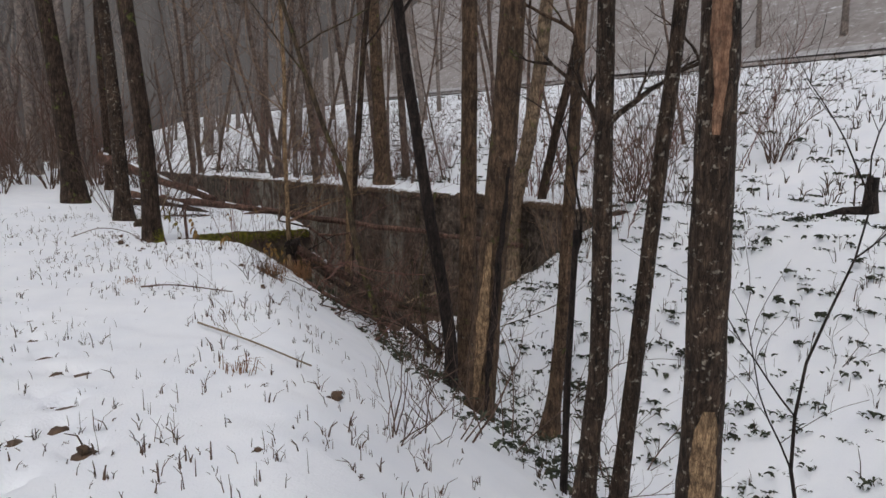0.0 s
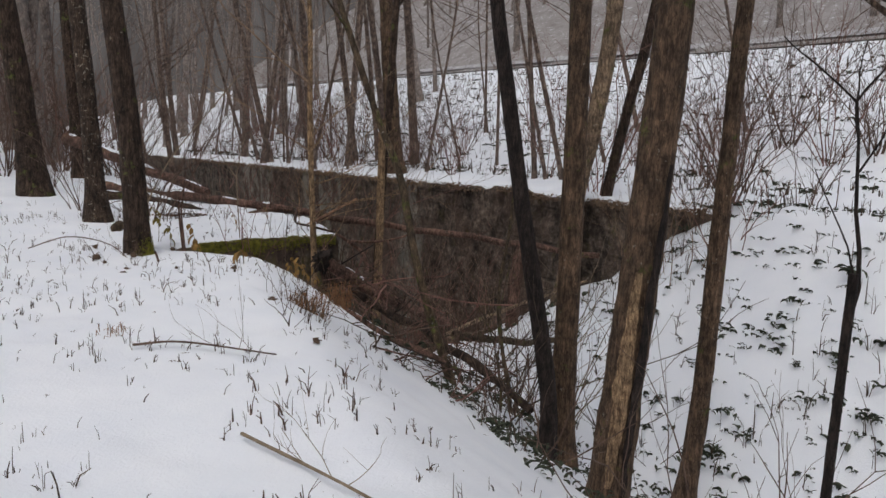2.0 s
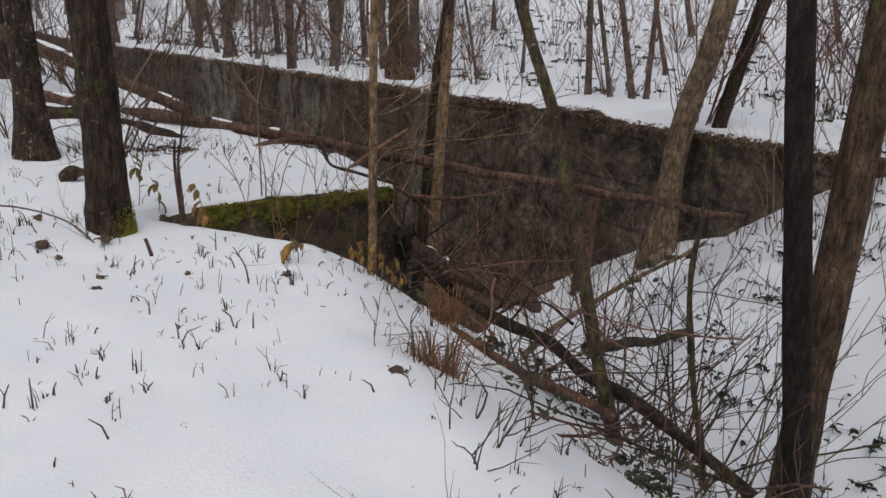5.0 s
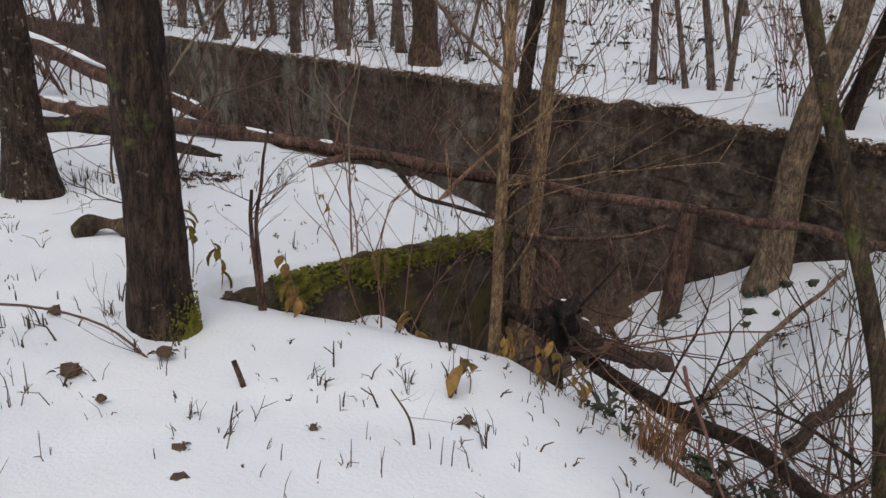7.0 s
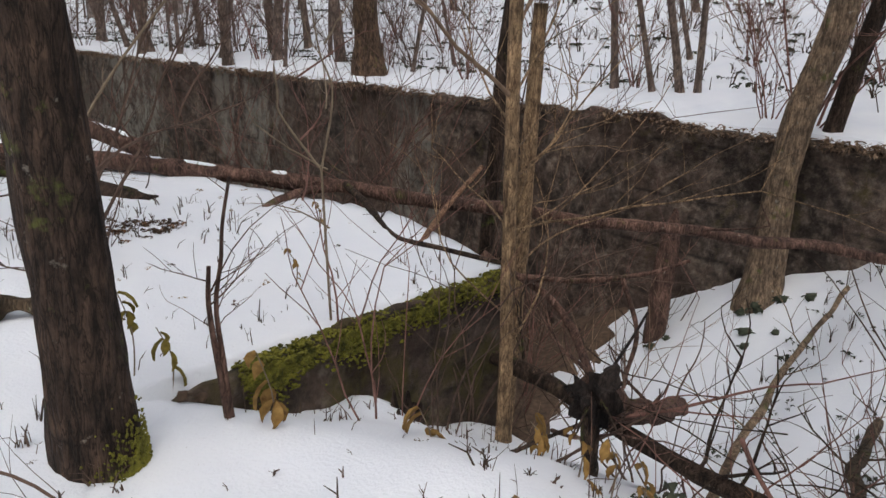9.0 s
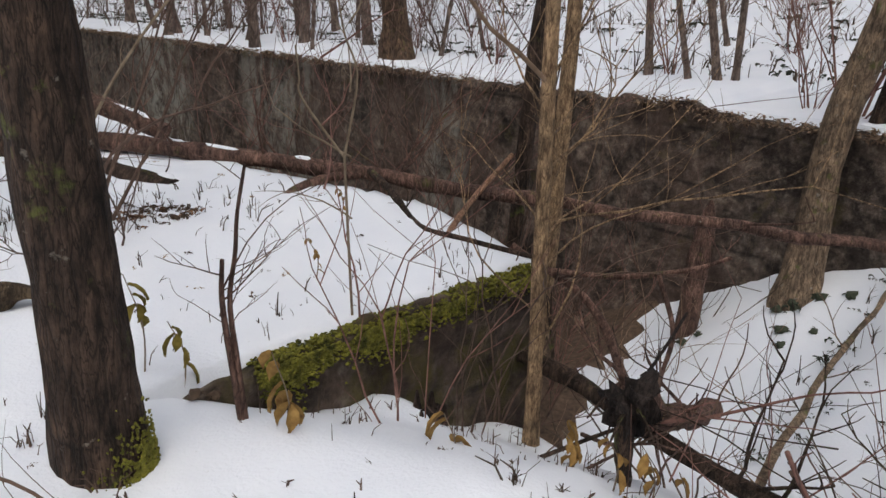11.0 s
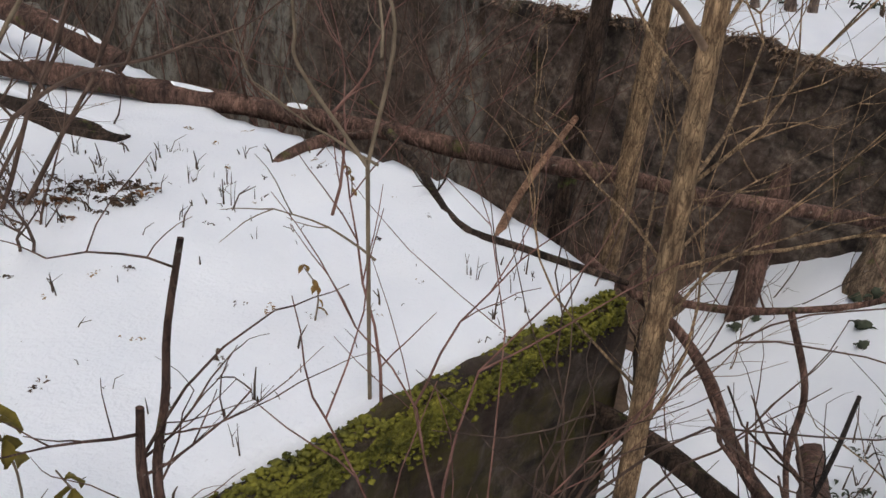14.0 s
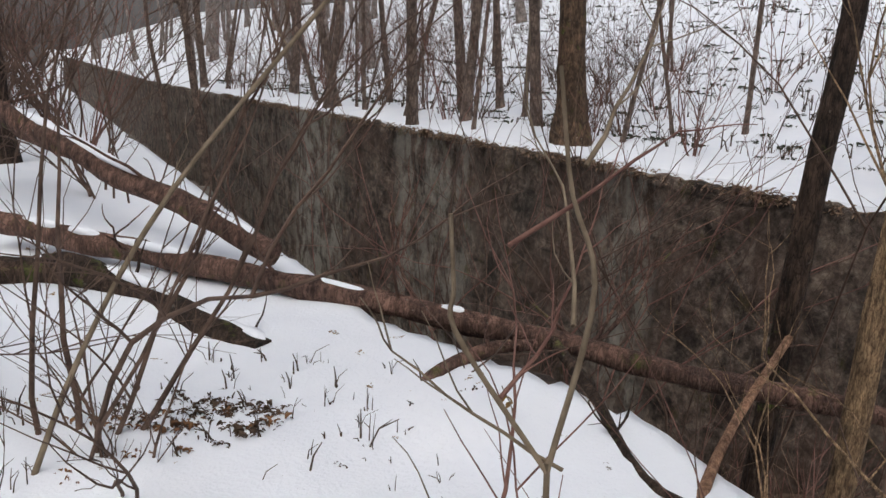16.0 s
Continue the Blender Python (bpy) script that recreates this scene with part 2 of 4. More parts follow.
# ---- helpers for building ----
class Shape:
    """Vertices and faces of one mesh, gathered piece by piece."""

    def __init__(self):
        self.v, self.f = [], []

    def tube(self, pts, radii, segs=8, rough=0.0, cap=True, flare=0.0):
        base = len(self.v)
        pts = [Vector(p) for p in pts]
        ref = Vector((0.31, 0.95, 0.07)) if abs((pts[-1] - pts[0]).normalized().dot(Vector((0.31, 0.95, 0.07)))) < 0.9 else Vector((1, 0, 0))
        for i, p in enumerate(pts):
            d = (pts[min(i + 1, len(pts) - 1)] - pts[max(i - 1, 0)]).normalized()
            a = d.cross(ref).normalized()
            b = d.cross(a)
            for k in range(segs):
                w = 2 * math.pi * k / segs
                r = radii[i]
                if rough:
                    q = p * 1.3 + Vector((math.cos(w), math.sin(w), 0)) * 1.1
                    r *= 1 + rough * noise.noise(q * 2.0) + 0.5 * rough * noise.noise(q * 7.0)
                self.v.append(p + a * (r * math.cos(w)) + b * (r * math.sin(w)))
        for i in range(len(pts) - 1):
            for k in range(segs):
                s, e = base + i * segs, base + (i + 1) * segs
                self.f.append((s + k, s + (k + 1) % segs, e + (k + 1) % segs, e + k))
        if cap:
            self.f.append(tuple(base + k for k in range(segs)))
            e = base + (len(pts) - 1) * segs
            self.f.append(tuple(e + segs - 1 - k for k in range(segs)))
        return self

    def leaf(self, p, d, up, length, width, curl=0.25):
        d, up = Vector(d).normalized(), Vector(up)
        s = d.cross(up).normalized()
        nrm = s.cross(d)
        b = len(self.v)
        p = Vector(p)
        for t, w, c in ((0, 0.05, 0), (0.3, 0.42, 0.25), (0.65, 0.5, 0.1), (1.0, 0.04, -0.5)):
            m = p + d * (length * t) + nrm * (length * curl * c)
            self.v += [m - s * (width * w) + nrm * (width * curl), m, m + s * (width * w) + nrm * (width * curl)]
        for i in range(3):
            o = b + i * 3
            self.f += [(o, o + 1, o + 4, o + 3), (o + 1, o + 2, o + 5, o + 4)]
        return self

    def lump(self, p, rx, ry, rz, seed=0.0, jag=0.45, rings=5, segs=8):
        b = len(self.v)
        p = Vector(p)
        for i in range(rings + 1):
            a = math.pi * i / rings
            for k in range(segs):
                w = 2 * math.pi * k / segs
                q = Vector((math.sin(a) * math.cos(w), math.sin(a) * math.sin(w), math.cos(a)))
                r = 1 + jag * noise.noise(q * 1.9 + Vector((seed, seed * 1.7, 0))) + 0.5 * jag * noise.noise(q * 5 + Vector((0, seed, 3)))
                self.v.append(p + Vector((q.x * rx * r, q.y * ry * r, q.z * rz * r)))
        for i in range(rings):
            for k in range(segs):
                s, e = b + i * segs, b + (i + 1) * segs
                self.f.append((s + k, e + k, e + (k + 1) % segs, s + (k + 1) % segs))
        return self

    def mesh(self, name, mat, smooth=True):
        me = bpy.data.meshes.new(name)
        me.from_pydata([tuple(p) for p in self.v], [], self.f)
        me.materials.append(mat)
        if smooth:
            me.polygons.foreach_set("use_smooth", [True] * len(me.polygons))
        me.update()
        return me


def part(name, shape, mat, parent, label=""):
    ob = new(name, shape.mesh(name, mat))
    ob.parent = parent
    if label:
        ob["label"] = label
    return ob


def thing(name, label, category, group="", at=(0, 0, 0)):
    ob = new(name)
    ob.empty_display_size = 0.1
    ob.location = at
    return tagged(ob, label, category, group)


def curve(pts, n):
    """n + 1 points on a smooth line through pts."""
    p = [Vector(q) for q in pts]
    if len(p) == 2:
        return [p[0].lerp(p[1], i / n) for i in range(n + 1)]
    p = [p[0] * 2 - p[1]] + p + [p[-1] * 2 - p[-2]]
    out, m = [], len(p) - 3
    for i in range(n + 1):
        t = i / n * m
        k = min(int(t), m - 1)
        t -= k
        a, b, c, d = p[k:k + 4]
        out.append(0.5 * ((2 * b) + (c - a) * t + (2 * a - 5 * b + 4 * c - d) * t * t + (3 * b - a - 3 * c + d) * t ** 3))
    return out


def taper(r0, r1, n, flare=0.0, power=1.0):
    return [(r0 + (r1 - r0) * (i / n) ** power) * (1 + flare * math.exp(-i / n * 22)) for i in range(n + 1)]


# ---- plan ----
# The lock's axes: u runs along its walls, v across it, from the corner of the near wall.
CORNER, ALONG, ACROSS = Vector((-2.1, 13.45)), Vector((0.506, -0.863)), Vector((0.863, 0.506))
WIDTH = 4.35


def place(u, v, z=0.0):
    q = CORNER + ALONG * u + ACROSS * v
    return Vector((q.x, q.y, z))


def uv(x, y):
    dx, dy = x - CORNER.x, y - CORNER.y
    return dx * ALONG.x + dy * ALONG.y, dx * ACROSS.x + dy * ACROSS.y


CREST = [(2.2, -12), (0.6, -1.0), (-0.52, 3.58), (-0.92, 5.89), (-1.36, 7.28), (-1.95, 8.9), (-2.38, 9.8), (-2.45, 10.5), (-2.75, 11.3), (-4.2, 12.1), (-9, 14.5)]
TALUS = [(-80, -5.0), (-7, -5.0), (-4, -3.4), (-2.2, -2.4), (-1.1, -1.75), (-0.5, -1.38), (0.6, -1.0), (1.1, -0.6), (1.8, -0.12), (2.5, 0.2), (3.4, 0.36), (4.5, 0.4), (90, 0.4)]


def smooth(a, b, x):
    t = np.clip((x - a) / (b - a), 0, 1)
    return t * t * (3 - 2 * t)


def soft_max(a, b, k):
    h = np.clip(0.5 + 0.5 * (a - b) / k, 0, 1)
    return b + (a - b) * h + k * h * (1 - h)


def far_top(u):
    return 0.23 + 0.02 * np.clip(u, -35, 3.5) + 0.05 * smooth(-3.2, -2.2, u) - 0.08 * smooth(-1.66, -1.56, u)


def near_face(u):
    return -0.22 - 0.48 * smooth(0.9, 2.6, -u)


def end_shift(u, v):
    """How far the end wall's line is skewed from square to the lock."""
    return -0.08 * np.clip(v, -3.2, 0) * np.exp(-(u / 1.2) ** 2)


def height(x, y):
    """The snow's height, without its small bumps, for arrays of x and y."""
    u, v = uv(x, y)
    bank = -0.08 + 0.024 * np.clip(y - 6, 0, 9) + 0.035 * np.clip(-x - 4.5, 0, 10)
    best, side = np.full(x.shape, 1e9), np.zeros(x.shape)
    for (ax, ay), (bx, by) in zip(CREST, CREST[1:]):
        lx, ly = bx - ax, by - ay
        t = np.clip(((x - ax) * lx + (y - ay) * ly) / (lx * lx + ly * ly), 0, 1)
        qx, qy = x - ax - t * lx, y - ay - t * ly
        dist = np.hypot(qx, qy)
        s = np.where(qx * ly - qy * lx > 0, 1.0, -1.0)
        near = dist < best
        best, side = np.where(near, dist, best), np.where(near, s * dist, side)
    drop = np.where(side > 0.25, 0.62 * side, np.where(side > -0.35, 0.43 * (side + 0.35) ** 2, 0))
    slope = bank - 0.1 * smooth(-0.4, 0.3, side) - drop * 1.12
    bed = -2.3 - 2.4 * smooth(1.2, 7.0, -u) + 0 * x
    talus = np.interp(u, [p[0] for p in TALUS], [p[1] for p in TALUS]) - (0.5 + 0.38 * smooth(0.5, 3.5, u)) * np.clip(WIDTH - v, 0, 60)
    strip = np.where(u > 2.6, 0.4, far_top(u) + 0.06)
    far = strip + 0.05 * np.clip(v - WIDTH, 0, 3) + (4.0 - strip) * np.clip((v - 7.2) / 12.8, 0, 1)
    low = soft_max(bed, talus, 0.35)
    end = 0.12 + end_shift(0.12, v)
    drift = (0.1 + 0.055 * np.sin(7.3 * v + 0.6) + 0.03 * np.sin(16 * v)) * np.exp(-((u - 0.42) / 0.4) ** 2) * smooth(-2.0, -1.5, v) * (1 - smooth(-0.5, -0.15, v))
    out = np.where(u > end, soft_max(slope, low, 0.28) + drift, low)
    shelf = bank + 0.02 * smooth(-2.9, -2.0, v) - 0.105 * np.exp(np.minimum(u, 0.1) / 1.1) * smooth(-2.9, -0.3, v)
    out = np.where((u <= end) & (v < near_face(u) - 0.04), shelf, out)
    out = np.where(v > WIDTH + 0.12, np.where(u > 3.0, np.maximum(far, low), far), out)
    return out


def ground_at(x, y):
    return float(height(np.array([float(x)]), np.array([float(y)]))[0])


def bumps(x, y):
    p = Vector((x, y, 0))
    return 0.035 * noise.noise(p * 0.9) + 0.022 * noise.noise(p * 3.1) + 0.011 * noise.noise(p * 8.0)


# ---- ground ----
def spread(a, b, step, low, high, grow=1.12):
    mid = list(np.arange(a, b, step))
    out, s = [], step
    x = a
    while x > low:
        s *= grow
        x -= s
        out.append(x)
    out, tail, s, x = out[::-1], [], step, mid[-1]
    while x < high:
        s *= grow
        x += s
        tail.append(x)
    return np.array(out + mid + tail)


PRINTS = [(-3.62, 6.74), (-3.31, 6.2), (-2.28, 4.6), (-2.3, 4.05), (-2.16, 4.25), (-1.83, 3.85), (-2.67, 5.3), (-2.97, 5.7), (-2.48, 5.27), (-2.53, 4.79), (-4.13, 7.5), (-2.02, 3.5)]


def build_ground():
    xs = np.sort(np.concatenate([spread(-4.5, 11.0, 0.07, -125, 45, 1.1), [0.119, 0.121]]))
    ys = np.sort(np.concatenate([spread(-6.0, 5.2, 0.07, -85, 95, 1.1), [WIDTH + 0.119, WIDTH + 0.121, 0.0]]))
    gu, gv = np.meshgrid(xs, ys)
    gu = gu + end_shift(gu, gv)
    gx, gy = CORNER.x + ALONG.x * gu + ACROSS.x * gv, CORNER.y + ALONG.y * gu + ACROSS.y * gv
    z = height(gx, gy)
    flat = z.ravel().copy()
    px, py = gx.ravel(), gy.ravel()
    for i in range(len(flat)):
        flat[i] += bumps(px[i], py[i])
    for k, (fx, fy) in enumerate(PRINTS):
        d = ((px - fx) / 0.07) ** 2 + ((py - fy) / 0.12) ** 2
        flat -= (0.07 + 0.02 * (k % 3)) * np.exp(-d * d)
    for k, (tx, ty, tr) in enumerate(TRUNK_FEET):
        d2 = ((px - tx) ** 2 + (py - ty) ** 2) / (tr * tr)
        flat -= 0.05 * np.exp(-d2 * 0.6)
    nx, ny = len(xs), len(ys)
    me = bpy.data.meshes.new("ground")
    idx = np.arange(nx * ny).reshape(ny, nx)
    quads = np.stack([idx[:-1, :-1], idx[:-1, 1:], idx[1:, 1:], idx[1:, :-1]], -1).reshape(-1, 4)
    me.from_pydata(np.stack([px, py, flat], -1).tolist(), [], quads.tolist())
    me.polygons.foreach_set("use_smooth", [True] * len(me.polygons))
    me.materials.append(SNOW)
    return tagged(new("ground", me), "snow-covered bank, sunken lock bed and hillside", "ground", kind="structure")


# feet of the nearest trunks: x, y, reach of the melted hollow
TRUNK_FEET = [(-4.23, 11.46, 0.3), (-5.5, 13.6, 0.3), (-7.35, 15.82, 0.35), (0.12, 10.05, 0.25), (0.4, 8.95, 0.3), (1.4, 9.8, 0.25)]
build_ground()


# ---- walls of the lock ----
def sweep_wall(name, line, depth, top, bottom, mat, label, crumble=0.05, rows=16, seed=0.0):
    """A rough old wall: line gives (x, y) points of its face, with its body to the left of the way it runs."""
    s = Shape()
    cols = len(line)
    prof = []
    for i in range(rows + 1):
        prof.append((0.0, i / rows))
    for k in range(1, 6):
        prof.append((k / 5, 1.0))
    prof.append((1.0, 0.0))
    for j, (x, y) in enumerate(line):
        a, b = Vector(line[max(j - 1, 0)]), Vector(line[min(j + 1, cols - 1)])
        d = (b - a).normalized()
        back = Vector((-d.y, d.x))
        for w, h in prof:
            zt, zb = top(x, y), bottom(x, y)
            z = zb + (zt - zb) * h
            q = Vector((x + back.x * depth * w, y + back.y * depth * w, z))
            out = crumble * (noise.noise(q * 1.3 + Vector((seed, 0, 0))) + 0.7 * noise.noise(q * 4.0) + 0.5 * noise.noise(q * 9) + 0.4 * noise.noise(q * 21))
            if h == 1.0:
                q.z += (crumble * 1.2 * noise.noise(Vector((x, y, seed)) * 3.0) + crumble * 0.9 * noise.noise(Vector((x, y, seed)) * 9)) * (1 - w) - 0.3 * max(0, w - 0.35)
            if w == 0.0:
                q.x -= back.x * out
                q.y -= back.y * out
            s.v.append(q)
    m = len(prof)
    for j in range(cols - 1):
        for i in range(m - 1):
            s.f.append((j * m + i, (j + 1) * m + i, (j + 1) * m + i + 1, j * m + i + 1))
    for j in (0, cols - 1):
        s.f.append(tuple(j * m + i for i in range(m)))
    ob = new(name, s.mesh(name, mat))
    return tagged(ob, label, "wall", kind="structure")


us = [-75 + 60 * (1 - (1 - i / 60) ** 1.0) for i in range(60)] + [-15 + 17.8 * i / 190 for i in range(191)]
sweep_wall("wall_far", [tuple(place(u, WIDTH).xy) for u in us], 0.55, lambda x, y: float(far_top(uv(x, y)[0])) + 0.01,
           lambda x, y: -5.2, WALL_FAR, "dark old lock wall with pale streaks and a crumbling top", 0.07, 34, 2.0)
ue = [-0.02 - 40 * (i / 220) ** 1.5 for i in range(221)]
sweep_wall("wall_near", [tuple(place(u, float(near_face(np.array(u)))).xy) for u in ue], 0.5, lambda x, y: ground_at(*(Vector((x, y)) - ACROSS * 0.3)) - 0.045,
           lambda x, y: -5.2, WALL_FAR, "old lock wall under a snowy edge", 0.05, 14, 5.0)
ve = [-2.55 + 2.36 * i / 150 for i in range(151)]
sweep_wall("wall_end", [tuple(place(0.2 + end_shift(0.12, v), v).xy) for v in ve], 0.3, lambda x, y: ground_at(*(Vector((x, y)) - ALONG * 0.13)) - 0.035 + bumps(x, y) - 0.2 * max(0.0, -2.1 - uv(x, y)[1]),
           lambda x, y: -2.6, WALL_MOSSY, "mossy dark end wall of the old lock", 0.042, 46, 9.0)


# ---- road, far hillside and distance ----
def ribbon(name, pts_a, pts_b, mat, label, category, kind="structure"):
    s = Shape()
    for a, b in zip(pts_a, pts_b):
        s.v += [a, b]
    for i in range(len(pts_a) - 1):
        s.f.append((2 * i, 2 * i + 1, 2 * i + 3, 2 * i + 2))
    return tagged(new(name, s.mesh(name, mat)), label, category, kind=kind)


ru = [-90 + 4 * i for i in range(46)]
ribbon("road", [place(u, 20.6, 4.2) for u in ru], [place(u, 25.3, 4.2) for u in ru], ASPHALT, "wet dark road along the top of the bank", "road")


def far_hill():
    s = Shape()
    cu, cv = 90, 26
    for j in range(cv + 1):
        for i in range(cu + 1):
            u, v = -150 + 2.6 * i, 25 + 1.9 * j
            p = place(u, v)
            p.z = 4.1 + 0.7 * (v - 25) + 1.2 * noise.noise(Vector((u, v, 0)) * 0.25) * min(1, (v - 25) / 6)
            s.v.append(p)
    for j in range(cv):
        for i in range(cu):
            a = j * (cu + 1) + i
            s.f.append((a, a + 1, a + cu + 2, a + cu + 1))
    tagged(new("backdrop_hill", s.mesh("backdrop_hill", HILL)), "wooded hillside beyond the road, ground colour paled for mist", "hillside", kind="structure")


far_hill()
ribbon("trim_verge", [place(u, 26.1, 5.0) for u in ru], [place(u, 26.45, 5.26 + 0.03 * math.sin(u * 0.7)) for u in ru], STONE, "thin snowy verge beyond the road", "verge")


def distance():
    m, n, l, b = material("mist_glow", 1.0)
    # the distance glows by itself, its haze and woods put into the emitted colour
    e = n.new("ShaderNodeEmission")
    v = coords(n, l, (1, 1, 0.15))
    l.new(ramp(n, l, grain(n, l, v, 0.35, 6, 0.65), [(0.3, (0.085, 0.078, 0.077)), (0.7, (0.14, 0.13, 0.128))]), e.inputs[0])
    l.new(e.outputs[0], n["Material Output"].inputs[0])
    s = Shape()
    k = 72
    for i in range(k + 1):
        a = 2 * math.pi * i / k
        x, y = -5 + 88 * math.cos(a), 20 + 88 * math.sin(a)
        s.v += [(x, y, -8), (x, y, 34)]
    for i in range(k):
        s.f.append((2 * i, 2 * i + 1, 2 * i + 3, 2 * i + 2))
    tagged(new("backdrop", s.mesh("backdrop", m)), "glowing backdrop standing for misty grey winter woods in the distance", "backdrop", kind="structure")


distance()


# ---- trees ----
def grow(shape, p, d, length, r, depth, rng, droop=0.0, segs=5):
    """A branch with its twigs, forking depth more times."""
    pts, q, k = [Vector(p)], Vector(p), 6 if r > 0.004 else 4
    d = Vector(d).normalized()
    dirs = []
    bend = Vector((rng.uniform(-1, 1), rng.uniform(-1, 1), rng.uniform(-0.6, 1.0))) * 0.09
    for i in range(k):
        d = (d + bend + Vector((rng.uniform(-1, 1), rng.uniform(-1, 1), rng.uniform(-0.8, 0.9) - droop)) * 0.2).normalized()
        q = q + d * (length / k)
        pts.append(q)
        dirs.append(d.copy())
    shape.tube(pts, taper(r, r * 0.4, k), segs, cap=False)
    if depth < 0:
        return pts, dirs
    if depth > 0:
        for i in range(1, k + 1):
            for _ in range(1 if i < k else 2):
                if i < k and rng.random() < 0.5:
                    continue
                side = Vector((rng.uniform(-1, 1), rng.uniform(-1, 1), rng.uniform(-0.3, 0.9)))
                grow(shape, pts[i], dirs[i - 1] * 0.8 + side * 0.75, length * rng.uniform(0.3, 0.62), r * 0.48, depth - 1, rng, droop, 4 if depth > 1 else 3)


def forked(name, parent, mat, p, d, length, r, rng, segs=5, twigs=True):
    """A branch as one part, with each of its side twigs a part of its own under it."""
    s = Shape()
    pts, dirs = grow(s, p, d, length, r, -1, rng, 0.0, segs)
    ob = part(name, s, mat, parent)
    for i in range(1, len(pts)):
        if not twigs or i < len(pts) - 1 and rng.random() < 0.5:
            continue
        side = Vector((rng.uniform(-1, 1), rng.uniform(-1, 1), rng.uniform(-0.3, 0.9)))
        t = Shape()
        grow(t, pts[i], dirs[i - 1] * 0.8 + side * 0.75, length * rng.uniform(0.3, 0.62), r * 0.5, 0, rng, 0.0, 4)
        part("twig" if name != "twig" else "side_twig", t, mat, ob)
    return ob


def tree(name, label, pts, r, mat, tall, limbs=(), seed=1, flare=0.6, crown=7, segs=14, twig=None, low=0.5):
    """A trunk through pts that goes on upwards to the height tall, with limbs (height, direction, length, radius) and bare branches high up."""
    rng = random.Random(seed)
    foot = Vector(pts[0])
    ob = thing(name, label, "tree", "bare trees by the lock", foot)
    p = [Vector(q) - foot for q in pts]
    d = (p[-1] - p[-2]).normalized()
    while p[-1].z < tall:
        d = (d + Vector((rng.uniform(-0.08, 0.08), rng.uniform(-0.08, 0.08), 0.22))).normalized()
        p.append(p[-1] + d * 1.6)
    p = [p[0] - Vector((0, 0, 0.35))] + p
    n = max(26, int(len(p) * 9))
    line = curve(p, n)
    rad = []
    for q in line:
        h = max(0, q.z)
        rad.append(r * (1 - 0.6 * min(1, h / (tall + 2))) * (1 + flare * math.exp(-h / (2.2 * r))))
    part("trunk", Shape().tube(line, rad, segs, 0.11), mat, ob)
    for h, way, length, rr in limbs:
        q = min(line, key=lambda w: abs(w.z - h))
        s = Shape()
        grow(s, q, way, length, rr, 2, rng, 0.0, 7)
        part("limb", s, mat, ob)
    for i in range(crown):
        h = tall * rng.uniform(low, 1.0)
        q = min(line, key=lambda w: abs(w.z - h))
        w = rng.uniform(0, 6.283)
        s = Shape()
        grow(s, q, (math.cos(w), math.sin(w), 0.7), rng.uniform(1.2, 2.6), r * 0.3, 2, rng, 0.0, 5)
        part("branch", s, twig or mat, ob)
    return ob


tree("tree", "dark-barked bare tree with mossy foot by the end wall", [(-4.23, 11.46, -0.05), (-4.25, 11.46, 0.6), (-4.27, 11.45, 1.32), (-4.36, 11.4, 2.6)], 0.128, BARK_DARK, 11, seed=3, flare=0.3)
tree("tree", "bare tree with lichen-spotted bark on the bank", [(-5.5, 13.6, 0.12), (-5.55, 13.6, 1.7), (-5.66, 13.6, 3.5)], 0.12, BARK_LICHEN, 12, seed=4, flare=0.7)
tree("tree", "dark bare tree on the snowy bank", [(-7.35, 15.82, 0.2), (-7.5, 15.74, 2.4), (-7.7, 15.7, 4.4)], 0.19, BARK_DARK, 13, seed=5)
tree("tree", "thin black leaning tree in the hollow", [(0.10, 10.05, -1.8), (0.08, 10.05, -1.0), (-0.20, 10.08, 0.7), (-0.52, 10.11, 2.84)], 0.088, BARK_BLACK, 9, seed=6, flare=0.3)
tree("tree", "brown-barked bare tree growing beside a black one", [(0.30, 10.4, -1.95), (0.33, 10.4, 0.4), (0.34, 10.39, 2.84)], 0.125, BARK_BROWN, 12, seed=7)
tree("tree", "stout brown tree with a split hollow trunk", [(0.40, 8.95, -1.95), (0.5, 8.9, -0.6), (0.63, 8.85, 0.9), (0.74, 8.82, 2.6)], 0.175, BARK_BROWN, 12, seed=8, flare=0.25)
tree("tree", "slim brown tree with a bent foot", [(1.38, 9.8, -2.3), (1.5, 9.8, -1.0), (1.58, 9.78, 1.0), (1.65, 9.75, 2.91)], 0.095, BARK_BROWN, 10, seed=9, flare=0.8)
tree("tree", "slim lichen-spotted tree with a low fork", [(1.17, 6.26, -1.6), (1.22, 6.25, -0.9), (1.27, 6.25, -0.11), (1.25, 6.25, 2.46)], 0.088, BARK_LICHEN, 9, limbs=[(3.2, (0.6, 0.2, 0.9), 1.1, 0.03), (3.1, (-0.6, 0.1, 0.7), 0.7, 0.03)], seed=10, flare=0.3)
tree("tree", "thin crooked tree with lichen patches", [(1.47, 6.3, -1.6), (1.59, 6.28, -0.12), (1.68, 6.25, 1.0), (1.81, 6.22, 2.46)], 0.072, BARK_LICHEN, 9, seed=11, flare=0.3)
tree("tree", "dark tree with peeled bare wood on its trunk", [(1.6, 4.75, -1.7), (1.62, 4.75, -0.4), (1.62, 4.75, 0.9), (1.62, 4.75, 2.23)], 0.138, BARK_LICHEN, 11, seed=12, flare=0.4)
